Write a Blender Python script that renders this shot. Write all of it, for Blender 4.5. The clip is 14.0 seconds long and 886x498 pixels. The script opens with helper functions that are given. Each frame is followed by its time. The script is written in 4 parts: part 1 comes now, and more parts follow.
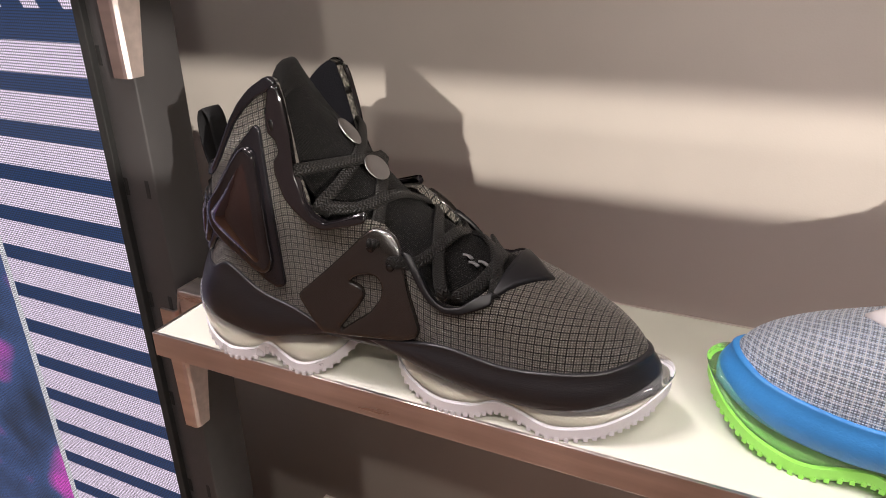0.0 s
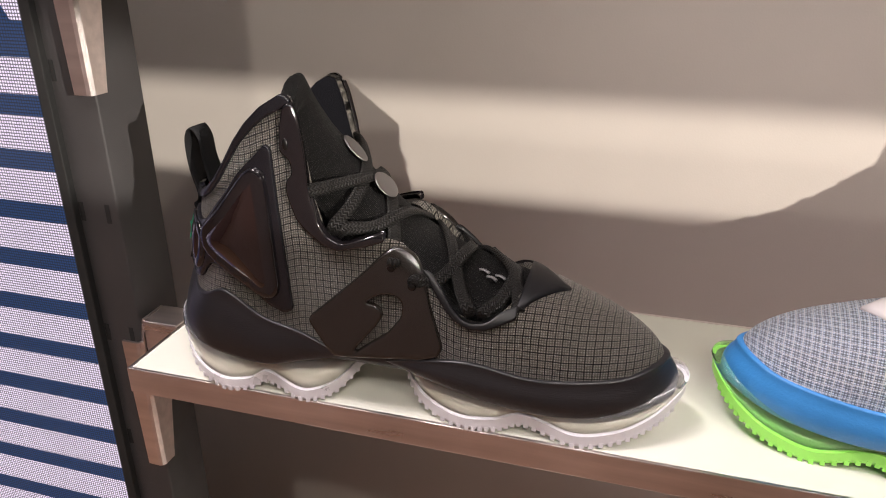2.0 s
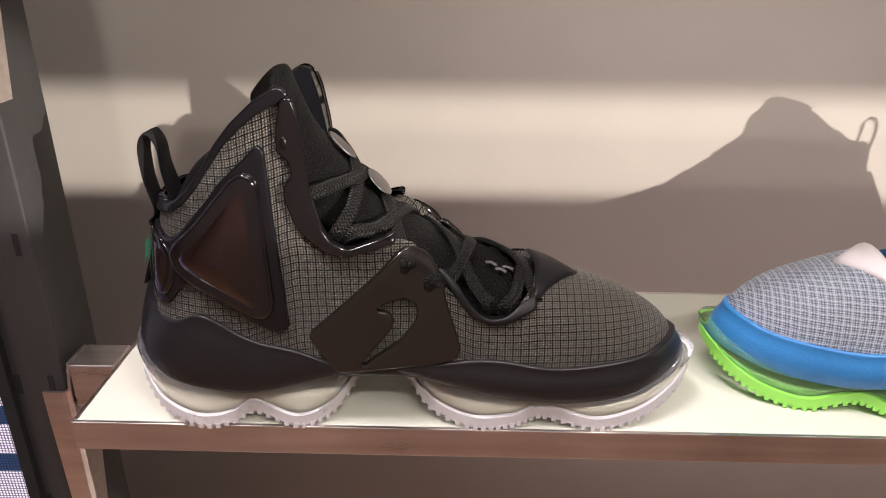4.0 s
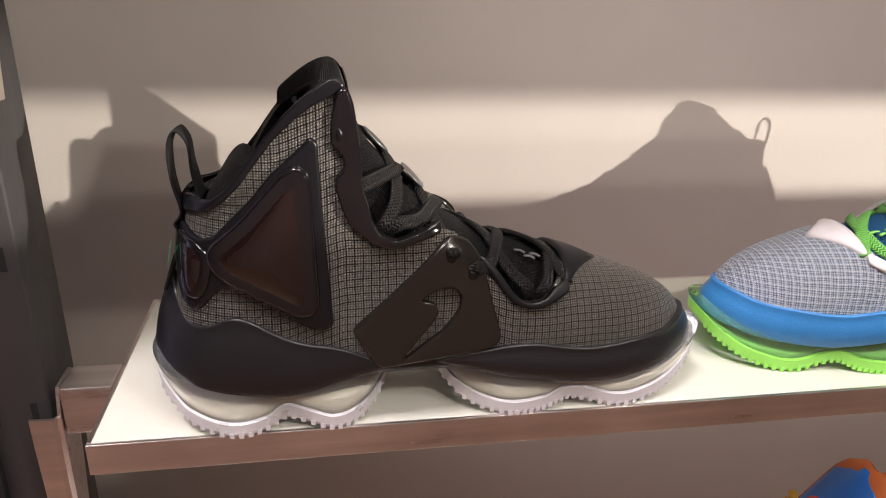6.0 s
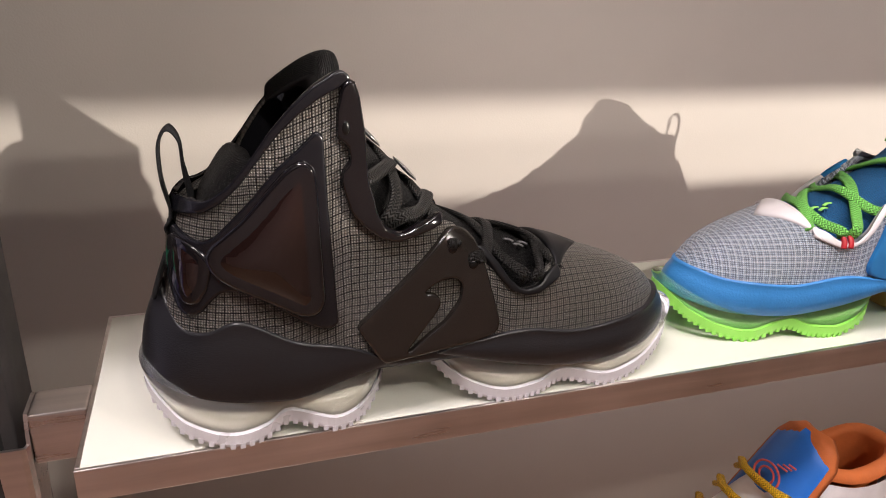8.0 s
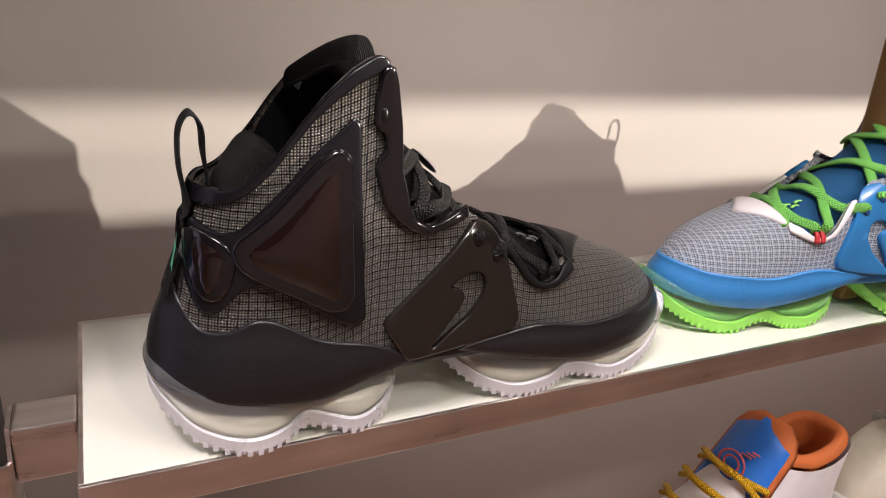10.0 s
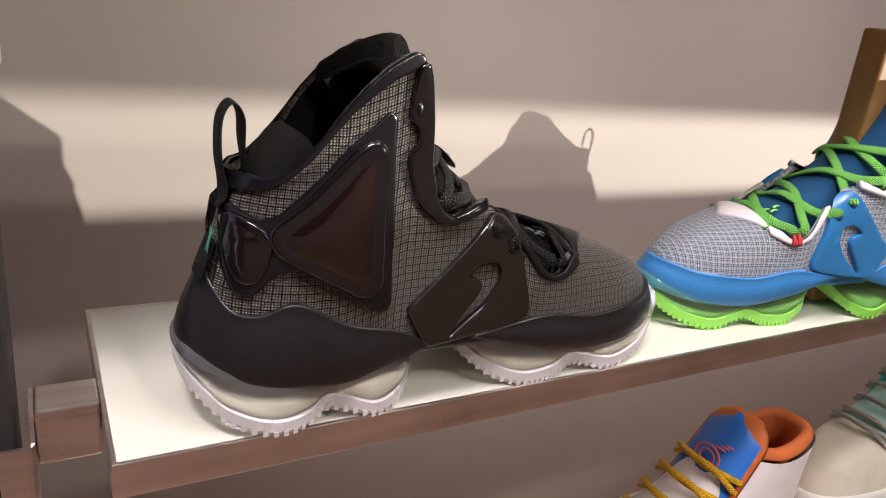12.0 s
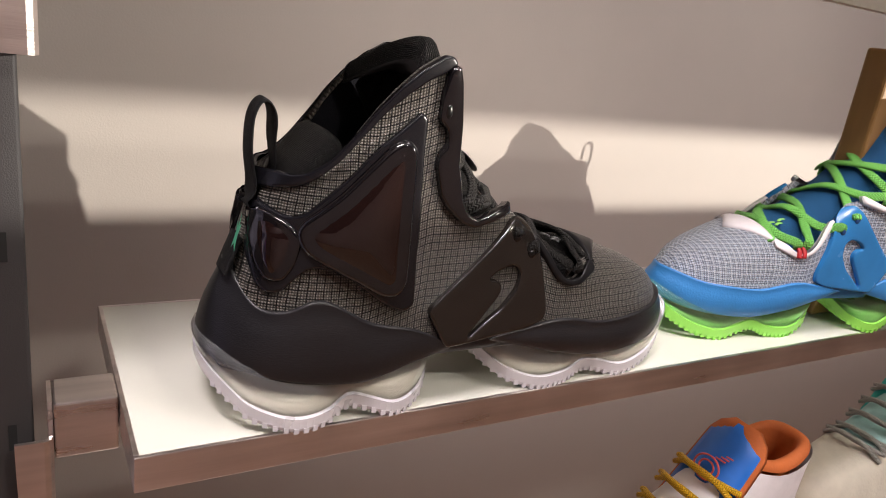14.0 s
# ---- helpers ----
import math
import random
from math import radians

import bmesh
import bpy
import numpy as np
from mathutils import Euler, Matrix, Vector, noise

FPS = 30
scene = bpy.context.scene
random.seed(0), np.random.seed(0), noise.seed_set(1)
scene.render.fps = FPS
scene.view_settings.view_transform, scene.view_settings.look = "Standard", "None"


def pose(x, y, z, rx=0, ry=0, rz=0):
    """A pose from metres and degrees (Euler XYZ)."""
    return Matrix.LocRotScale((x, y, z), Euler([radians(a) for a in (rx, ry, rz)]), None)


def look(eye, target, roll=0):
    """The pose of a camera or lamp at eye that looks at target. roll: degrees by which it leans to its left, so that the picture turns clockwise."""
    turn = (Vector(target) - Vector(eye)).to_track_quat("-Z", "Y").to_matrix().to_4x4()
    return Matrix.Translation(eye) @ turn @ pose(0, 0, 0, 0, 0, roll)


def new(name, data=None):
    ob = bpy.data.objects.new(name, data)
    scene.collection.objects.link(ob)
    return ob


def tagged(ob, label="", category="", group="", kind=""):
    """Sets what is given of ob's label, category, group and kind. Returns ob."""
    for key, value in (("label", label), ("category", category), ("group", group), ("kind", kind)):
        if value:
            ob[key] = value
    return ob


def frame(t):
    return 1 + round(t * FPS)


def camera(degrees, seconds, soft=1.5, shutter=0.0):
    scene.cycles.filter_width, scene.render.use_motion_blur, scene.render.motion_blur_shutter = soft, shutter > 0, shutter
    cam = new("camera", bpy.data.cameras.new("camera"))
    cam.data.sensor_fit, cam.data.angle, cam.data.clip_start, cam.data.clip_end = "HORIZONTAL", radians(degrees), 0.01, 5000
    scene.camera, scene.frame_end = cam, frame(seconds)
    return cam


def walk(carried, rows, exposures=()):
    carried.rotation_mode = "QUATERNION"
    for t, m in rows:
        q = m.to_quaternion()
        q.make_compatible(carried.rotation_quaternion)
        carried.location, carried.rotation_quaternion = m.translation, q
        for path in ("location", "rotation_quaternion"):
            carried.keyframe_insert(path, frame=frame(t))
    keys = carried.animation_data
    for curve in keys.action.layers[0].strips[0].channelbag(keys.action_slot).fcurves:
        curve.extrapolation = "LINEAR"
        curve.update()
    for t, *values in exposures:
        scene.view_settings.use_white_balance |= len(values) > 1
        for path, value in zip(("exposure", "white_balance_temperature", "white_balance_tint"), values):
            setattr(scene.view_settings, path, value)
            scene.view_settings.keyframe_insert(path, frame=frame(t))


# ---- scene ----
from mathutils.geometry import delaunay_2d_cdt

cam = camera(63.6, 14.0, soft=1.0)
PATH = [
    (0, (0.35160, -0.28229, 1.43835), (0.19198, 0.04586, 1.27452), -1.37),
    (0.5, (0.34641, -0.28272, 1.43847), (0.19415, 0.04912, 1.27507), -1.07),
    (1, (0.33434, -0.28805, 1.43948), (0.19465, 0.04980, 1.27719), -0.60),
    (1.5, (0.31389, -0.29639, 1.44205), (0.19150, 0.04830, 1.28014), -0.18),
    (2, (0.28710, -0.30250, 1.44239), (0.18642, 0.04965, 1.28160), 0.17),
    (2.5, (0.26362, -0.30096, 1.44404), (0.18775, 0.05674, 1.28189), 0.32),
    (3, (0.23944, -0.29787, 1.44116), (0.18934, 0.06391, 1.27806), 0.35),
    (5.5, (0.13737, -0.29984, 1.42274), (0.18475, 0.06615, 1.26846), 1.40),
    (6, (0.11706, -0.30352, 1.42120), (0.18164, 0.06138, 1.27060), 1.83),
    (6.5, (0.10577, -0.30747, 1.42120), (0.18452, 0.05586, 1.27359), 1.94),
    (7, (0.09294, -0.30643, 1.42056), (0.18597, 0.05400, 1.27415), 1.77),
    (7.5, (0.08363, -0.30144, 1.41559), (0.19069, 0.05568, 1.27066), 1.79),
    (8, (0.06820, -0.29719, 1.41218), (0.18954, 0.05587, 1.26855), 1.93),
    (10.5, (0.00760, -0.27108, 1.39790), (0.18610, 0.06067, 1.26345), 4.95),
    (11, (-0.00443, -0.27201, 1.39585), (0.18049, 0.05696, 1.26325), 5.52),
    (11.5, (-0.01500, -0.27224, 1.39527), (0.17545, 0.05390, 1.26351), 6.16),
    (12, (-0.01701, -0.27471, 1.39513), (0.17630, 0.05046, 1.26513), 6.54),
    (12.5, (-0.02342, -0.27379, 1.39312), (0.17213, 0.05068, 1.26475), 6.95),
    (13, (-0.02710, -0.26901, 1.39055), (0.16990, 0.05533, 1.26409), 7.39),
    (13.5, (-0.03180, -0.27099, 1.38989), (0.16678, 0.05311, 1.26526), 7.71),
    (14, (-0.03386, -0.27171, 1.38894), (0.16636, 0.05236, 1.26692), 8.08),
]
walk(cam, [(t, look(eye, target, roll)) for t, eye, target, roll in PATH])

# ---- light ----
U = 0.077      # metres in one modelling unit
SHELF_Z = 1.2  # height of the shelf's top


def W(x, y, z):
    return Vector((x * U, y * U, z * U + SHELF_Z))


world = bpy.data.worlds.new("world")
scene.world = world
world.use_nodes = True
world.node_tree.nodes["Background"].inputs[0].default_value = (1.0, 0.93, 0.86, 1)
world.node_tree.nodes["Background"].inputs[1].default_value = 0.09
scene.view_settings.exposure = 0.08


def spot(name, eye, target, watts, degrees, blend, size, colour):
    data = bpy.data.lights.new(name, "SPOT")
    data.energy, data.spot_size, data.spot_blend, data.shadow_soft_size, data.color = watts, radians(degrees), blend, size, colour
    ob = new(name, data)
    ob.matrix_world = look(W(*eye), W(*target))
    return ob


def area(name, eye, target, watts, sx, sy, colour):
    data = bpy.data.lights.new(name, "AREA")
    data.shape, data.size, data.size_y, data.energy, data.color = "RECTANGLE", sx, sy, watts, colour
    ob = new(name, data)
    ob.matrix_world = look(W(*eye), W(*target))
    return ob


WARM = (1.0, 0.915, 0.825)
# a low spot far along the shop, a nearer spot, and added fill lamps
spot("track_spot", (73.8, -50.0, 16.5), (3.5, 6.5, 0.0), 3100, 24.0, 0.3, 0.014, WARM)
spot("ceiling_and_fill_spot", (14.0, -15.0, 19.0), (5.0, 1.0, 0.0), 36, 60, 0.5, 0.03, WARM)
# Added frontal fill for the shoe's flank, soles and the shelf rail.
spot("ceiling_and_fill_spot", (6.0, -15.5, 16.5), (2.0, 0.0, 0.3), 34, 46, 0.6, 0.03, WARM)
# Unseen panels over the aisle, added to fill the darker wall and shelf.
area("fill_panel", (-10, -13, 39), (-9, -12, 0), 124, 1.4, 0.4, (1.0, 0.9, 0.92))
area("fill_panel", (18, -13, 39), (17, -12, 0), 42, 1.4, 0.4, (1.0, 0.9, 0.92))


# ---- materials ----
def mat(name, colour, rough=0.5, metal=0.0, noise_scale=60.0, vary=0.12, bump=0.0, bump_scale=300.0, stretch=(1, 1, 1), **extra):
    """A surface with variation of colour at two scales and fine relief."""
    m = bpy.data.materials.new(name)
    m.use_nodes = True
    nt = m.node_tree
    bsdf = nt.nodes["Principled BSDF"]
    link = nt.links.new
    geo = nt.nodes.new("ShaderNodeTexCoord")
    mp = nt.nodes.new("ShaderNodeMapping")
    mp.inputs["Scale"].default_value = stretch
    link(geo.outputs["Object"], mp.inputs["Vector"])
    n1 = nt.nodes.new("ShaderNodeTexNoise")
    n1.inputs["Scale"].default_value, n1.inputs["Detail"].default_value = noise_scale, 6
    link(mp.outputs[0], n1.inputs["Vector"])
    n2 = nt.nodes.new("ShaderNodeTexNoise")
    n2.inputs["Scale"].default_value, n2.inputs["Detail"].default_value = noise_scale * 0.12, 3
    link(geo.outputs["Object"], n2.inputs["Vector"])
    add = nt.nodes.new("ShaderNodeMath")
    add.operation = "ADD"
    link(n1.outputs["Fac"], add.inputs[0])
    link(n2.outputs["Fac"], add.inputs[1])
    rng = nt.nodes.new("ShaderNodeMapRange")
    rng.inputs["From Min"].default_value, rng.inputs["From Max"].default_value = 0.6, 1.4
    rng.inputs["To Min"].default_value, rng.inputs["To Max"].default_value = 1 - vary, 1 + vary
    link(add.outputs[0], rng.inputs["Value"])
    mul = nt.nodes.new("ShaderNodeVectorMath")
    mul.operation = "SCALE"
    mul.inputs[0].default_value = colour
    link(rng.outputs[0], mul.inputs["Scale"])
    link(mul.outputs[0], bsdf.inputs["Base Color"])
    rr = nt.nodes.new("ShaderNodeMapRange")
    rr.inputs["From Min"].default_value, rr.inputs["From Max"].default_value = 0.6, 1.4
    rr.inputs["To Min"].default_value, rr.inputs["To Max"].default_value = max(0.02, rough * 0.8), min(1, rough * 1.2)
    link(add.outputs[0], rr.inputs["Value"])
    link(rr.outputs[0], bsdf.inputs["Roughness"])
    bsdf.inputs["Metallic"].default_value = metal
    if bump:
        n3 = nt.nodes.new("ShaderNodeTexNoise")
        n3.inputs["Scale"].default_value = bump_scale
        link(mp.outputs[0], n3.inputs["Vector"])
        b = nt.nodes.new("ShaderNodeBump")
        b.inputs["Strength"].default_value, b.inputs["Distance"].default_value = bump, 0.001
        link(n3.outputs["Fac"], b.inputs["Height"])
        link(b.outputs[0], bsdf.inputs["Normal"])
    for key, value in extra.items():
        bsdf.inputs[key.replace("_", " ")].default_value = value
    return m


def fabric(name, thread, ground, cell, line, gloss=0.35, sparkle=0.5, diagonal=False):
    """Woven cloth on the mesh's own UV map: ground weave of fine knots and thicker ripstop threads."""
    m = bpy.data.materials.new(name)
    m.use_nodes = True
    nt = m.node_tree
    bsdf, link = nt.nodes["Principled BSDF"], nt.links.new

    def math_node(op, a, b=None):
        n = nt.nodes.new("ShaderNodeMath")
        n.operation = op
        for i, v in enumerate((a, b)):
            if v is None:
                continue
            if isinstance(v, (int, float)):
                n.inputs[i].default_value = v
            else:
                link(v, n.inputs[i])
        return n.outputs[0]

    uv = nt.nodes.new("ShaderNodeUVMap")
    warp = nt.nodes.new("ShaderNodeTexNoise")
    warp.inputs["Scale"].default_value = 3.0
    link(uv.outputs[0], warp.inputs["Vector"])
    wob = nt.nodes.new("ShaderNodeVectorMath")
    wob.operation = "MULTIPLY_ADD"
    link(warp.outputs["Color"], wob.inputs[0])
    wob.inputs[1].default_value = (0.03, 0.03, 0)
    link(uv.outputs[0], wob.inputs[2])
    sep = nt.nodes.new("ShaderNodeSeparateXYZ")
    link(wob.outputs[0], sep.inputs[0])
    u, v = sep.outputs[0], sep.outputs[1]

    def wave(c, period):
        return math_node("ABSOLUTE", math_node("SINE", math_node("MULTIPLY", c, math.pi / period)))

    grid_u = math_node("LESS_THAN", wave(u, cell), line)
    grid_v = math_node("LESS_THAN", wave(v, cell), line)
    grid = math_node("MAXIMUM", grid_u, grid_v)
    fine = math_node("MULTIPLY", wave(u, cell / 3), wave(v, cell / 3))
    n1 = nt.nodes.new("ShaderNodeTexNoise")
    n1.inputs["Scale"].default_value = 2.2 / cell
    link(uv.outputs[0], n1.inputs["Vector"])
    shade = math_node("MULTIPLY", math_node("ADD", math_node("MULTIPLY", fine, 0.9), 0.35), math_node("ADD", math_node("MULTIPLY", n1.outputs["Fac"], 1.2), 0.4))
    mix = nt.nodes.new("ShaderNodeMix")
    mix.data_type = "RGBA"
    link(grid, mix.inputs["Factor"])
    scaled = nt.nodes.new("ShaderNodeVectorMath")
    scaled.operation = "SCALE"
    scaled.inputs[0].default_value = ground
    link(shade, scaled.inputs["Scale"])
    link(scaled.outputs[0], mix.inputs["A"])
    mix.inputs["B"].default_value = (*thread, 1)
    n2 = nt.nodes.new("ShaderNodeTexNoise")
    n2.inputs["Scale"].default_value, n2.inputs["Detail"].default_value = 3.4 / cell, 1
    link(uv.outputs[0], n2.inputs["Vector"])
    fleck = math_node("MULTIPLY", math_node("GREATER_THAN", n2.outputs["Fac"], 0.6), math_node("GREATER_THAN", fine, 0.45))
    shiny = nt.nodes.new("ShaderNodeMix")
    shiny.data_type = "RGBA"
    link(math_node("MULTIPLY", fleck, sparkle), shiny.inputs["Factor"])
    link(mix.outputs["Result"], shiny.inputs["A"])
    shiny.inputs["B"].default_value = (0.5, 0.48, 0.45, 1)
    link(shiny.outputs["Result"], bsdf.inputs["Base Color"])
    link(math_node("MULTIPLY", fleck, 0.7), bsdf.inputs["Metallic"])
    bsdf.inputs["Roughness"].default_value = gloss
    bsdf.inputs["Specular IOR Level"].default_value = sparkle
    b = nt.nodes.new("ShaderNodeBump")
    b.inputs["Strength"].default_value, b.inputs["Distance"].default_value = 0.9, 0.0018
    height = math_node("ADD", math_node("MULTIPLY", fine, 0.8), math_node("MULTIPLY", grid, 0.6))
    link(height, b.inputs["Height"])
    link(b.outputs[0], bsdf.inputs["Normal"])
    return m


def braid(name, colour):
    """Braided cord on the mesh's own UV map: chevrons of bright and dark strands."""
    m = bpy.data.materials.new(name)
    m.use_nodes = True
    nt = m.node_tree
    bsdf, link = nt.nodes["Principled BSDF"], nt.links.new

    def math_node(op, a, b=None):
        n = nt.nodes.new("ShaderNodeMath")
        n.operation = op
        for i, v in enumerate((a, b)):
            if v is None:
                continue
            if isinstance(v, (int, float)):
                n.inputs[i].default_value = v
            else:
                link(v, n.inputs[i])
        return n.outputs[0]

    uv = nt.nodes.new("ShaderNodeUVMap")
    sep = nt.nodes.new("ShaderNodeSeparateXYZ")
    link(uv.outputs[0], sep.inputs[0])
    zig = math_node("PINGPONG", sep.outputs[1], 0.018)
    wave = math_node("ABSOLUTE", math_node("SINE", math_node("MULTIPLY", math_node("ADD", sep.outputs[0], zig), math.pi / 0.024)))
    n1 = nt.nodes.new("ShaderNodeTexNoise")
    n1.inputs["Scale"].default_value = 60
    link(uv.outputs[0], n1.inputs["Vector"])
    sc = nt.nodes.new("ShaderNodeVectorMath")
    sc.operation = "SCALE"
    sc.inputs[0].default_value = colour
    link(math_node("ADD", math_node("MULTIPLY", wave, 0.75), math_node("MULTIPLY", n1.outputs["Fac"], 0.7)), sc.inputs["Scale"])
    link(sc.outputs[0], bsdf.inputs["Base Color"])
    bsdf.inputs["Roughness"].default_value = 0.5
    bsdf.inputs["Specular IOR Level"].default_value = 0.25
    b = nt.nodes.new("ShaderNodeBump")
    b.inputs["Strength"].default_value, b.inputs["Distance"].default_value = 1.0, 0.001
    link(wave, b.inputs["Height"])
    link(b.outputs[0], bsdf.inputs["Normal"])
    return m


BAR_TOP = 2.258 + SHELF_Z / U  # the top of the screen's bars over the floor


def glow(name, strength):
    """A wall of light-emitting dots: white bars on dark blue."""
    m = bpy.data.materials.new(name)
    m.use_nodes = True
    nt = m.node_tree
    bsdf, link = nt.nodes["Principled BSDF"], nt.links.new
    bsdf.inputs["Base Color"].default_value = (0.012, 0.011, 0.012, 1)
    bsdf.inputs["Roughness"].default_value = 0.5
    uv = nt.nodes.new("ShaderNodeUVMap")
    sep = nt.nodes.new("ShaderNodeSeparateXYZ")
    link(uv.outputs[0], sep.inputs[0])

    def math_node(op, a, b=None):
        n = nt.nodes.new("ShaderNodeMath")
        n.operation = op
        for i, v in enumerate((a, b)):
            if v is None:
                continue
            if isinstance(v, (int, float)):
                n.inputs[i].default_value = v
            else:
                link(v, n.inputs[i])
        return n.outputs[0]

    def wave(c, period):
        return math_node("ABSOLUTE", math_node("SINE", math_node("MULTIPLY", c, math.pi / period)))

    u, v = sep.outputs[0], sep.outputs[1]
    dot = math_node("GREATER_THAN", math_node("MULTIPLY", wave(u, 0.026), wave(v, 0.026)), 0.4)
    n1 = nt.nodes.new("ShaderNodeTexNoise")
    n1.inputs["Scale"].default_value, n1.inputs["Detail"].default_value = 0.8, 2
    link(uv.outputs[0], n1.inputs["Vector"])

    def blend(fac, a, b):
        n = nt.nodes.new("ShaderNodeMix")
        n.data_type = "RGBA"
        link(fac, n.inputs["Factor"])
        for key, v in (("A", a), ("B", b)):
            if isinstance(v, tuple):
                n.inputs[6 if key == "A" else 7].default_value = (*v, 1)
            else:
                link(v, n.inputs[6 if key == "A" else 7])
        return n.outputs[2]

    # white bars of even height, up to a headline, beside an upright white line and a blue picture
    step = math_node("FRACT", math_node("DIVIDE", math_node("SUBTRACT", BAR_TOP + 47.2, v), 0.472))
    bars = math_node("MULTIPLY", math_node("LESS_THAN", step, 0.63), math_node("LESS_THAN", v, BAR_TOP))
    head = math_node("MULTIPLY", math_node("GREATER_THAN", v, BAR_TOP + 0.28), math_node("LESS_THAN", wave(math_node("ADD", u, math_node("MULTIPLY", wave(v, 0.9), 0.2)), 0.5), 0.6))
    right = blend(math_node("MAXIMUM", bars, head), (0.008, 0.045, 0.14), (0.84, 0.72, 0.9))
    ramp = nt.nodes.new("ShaderNodeValToRGB")
    ramp.color_ramp.elements[0].color, ramp.color_ramp.elements[0].position = (0.012, 0.035, 0.07, 1), 0.36
    ramp.color_ramp.elements[1].color, ramp.color_ramp.elements[1].position = (0.7, 0.1, 0.6, 1), 0.66
    mid = ramp.color_ramp.elements.new(0.54)
    mid.color = (0.05, 0.11, 0.28, 1)
    link(n1.outputs["Fac"], ramp.inputs[0])
    away = math_node("SUBTRACT", u, -2.05)
    left = math_node("MULTIPLY", math_node("LESS_THAN", away, 0.0), math_node("LESS_THAN", v, BAR_TOP - 1.9))
    line = math_node("MULTIPLY", math_node("LESS_THAN", math_node("ABSOLUTE", away), 0.05), math_node("LESS_THAN", v, BAR_TOP - 1.9))
    picture = blend(line, blend(left, right, ramp.outputs[0]), (0.75, 0.75, 0.8))
    link(picture, bsdf.inputs["Emission Color"])
    link(math_node("MULTIPLY", math_node("ADD", math_node("MULTIPLY", dot, 0.85), 0.15), strength), bsdf.inputs["Emission Strength"])
    return m


M = {
    "wall": mat("painted_wall", (0.46, 0.42, 0.38), 0.75, noise_scale=14, vary=0.04, bump=0.15, bump_scale=500),
    "room": mat("dark_room_paint", (0.26, 0.22, 0.205), 0.8, noise_scale=3, vary=0.2),
    # for the added low panel, pale so that glossy parts reflect it
    "blocker": mat("beige_blocker", (0.72, 0.6, 0.5), 0.6, noise_scale=3, vary=0.1),
    "floor": mat("wood_floor", (0.3, 0.17, 0.1), 0.4, noise_scale=5, vary=0.3, stretch=(1, 8, 1)),
    "laminate": mat("cream_laminate", (0.74, 0.74, 0.66), 0.42, noise_scale=40, vary=0.03),
    "steel": mat("brushed_steel", (0.74, 0.67, 0.64), 0.31, 1.0, noise_scale=110, vary=0.28, bump=0.16, bump_scale=900, stretch=(0.06, 1, 1)),
    "post": mat("grey_powder_coat", (0.038, 0.036, 0.037), 0.55, noise_scale=80, vary=0.1, bump=0.2, bump_scale=1500),
    "black": mat("black_trim_and_slot_shade", (0.006, 0.006, 0.006), 0.8),
    "screen": glow("led_dots", 1.15),
}
GROUP_SHOES = "shoes on the shelves"


# ---- modelling helpers ----
def part(name, bm, material, parent=None, label="", smooth=True):
    """Links a bmesh, given in units, as one mesh object under a thing (or free)."""
    me = bpy.data.meshes.new(name)
    if smooth:
        for f in bm.faces:
            f.smooth = True
    bm.transform(Matrix.Scale(U, 4))
    bm.to_mesh(me)
    bm.free()
    me.materials.append(material)
    ob = new(name, me)
    if parent is not None:
        ob.parent = parent
    else:
        ob.location = (0, 0, SHELF_Z)
    if label:
        ob["label"] = label
    return ob


def thing(name, label, category, at=(0, 0, 0), group="", kind=""):
    ob = new(name)
    ob.empty_display_size = 0.02
    ob.location = W(*at)
    return tagged(ob, label, category, group, kind)


def box(bm, x0, x1, y0, y1, z0, z1, bevel=0.0, segments=2):
    g = bmesh.ops.create_cube(bm, size=1)
    vs = g["verts"]
    bmesh.ops.scale(bm, vec=(x1 - x0, y1 - y0, z1 - z0), verts=vs)
    bmesh.ops.translate(bm, vec=((x0 + x1) / 2, (y0 + y1) / 2, (z0 + z1) / 2), verts=vs)
    if bevel:
        es = list({e for v in vs for e in v.link_edges})
        bmesh.ops.bevel(bm, geom=es, offset=bevel, segments=segments, affect="EDGES", profile=0.5)
    return bm


def boxed(*a, **k):
    return box(bmesh.new(), *a, **k)


# ---- the room ----
def slab(name, x0, x1, y0, y1, z0, z1, material, label, category):
    ob = part(name, boxed(x0, x1, y0, y1, z0, z1), material, smooth=False)
    return tagged(ob, label, category, kind="structure")


FLOOR_Z = -SHELF_Z / U
TOP = 40.0
slab("wall_back", -80, 80, 6.5, 8, FLOOR_Z, TOP, M["wall"], "plain warm grey painted wall behind the shelves", "wall")
slab("floor", -80, 80, -160, 8, FLOOR_Z - 1, FLOOR_Z, M["floor"], "brown wooden shop floor", "floor")
slab("ceiling", -80, 80, -160, 8, TOP, TOP + 1, M["room"], "dark shop ceiling", "ceiling")
slab("wall_front", -80, 80, -161, -160, FLOOR_Z, TOP, M["room"], "dark wall across the shop", "wall")
slab("wall_west", -81, -80, -160, 8, FLOOR_Z, TOP, M["room"], "dark side wall of the shop", "wall")
slab("wall_east", 80, 81, -160, 8, FLOOR_Z, TOP, M["room"], "dark side wall of the shop", "wall")

# Unseen panels, added to cut the lamps' light into a band on the wall.
slab("blocker_aisle", -80, 80, -17, -16.5, 14.9, TOP, M["room"], "unseen panel over the aisle, added to block lamp light", "wall")
slab("blocker_top", 30, 80, -25.5, -25, 9.75, TOP, M["room"], "unseen hanging panel, added to shade the top of the back wall", "wall")
slab("blocker_low", -60, 70, -21, -20, FLOOR_Z, 7.4, M["blocker"], "unseen warm beige panel across the aisle, added to shade the lower wall and bounce light", "wall")

# ---- posts, screen, shelves ----
X_END = 22.0


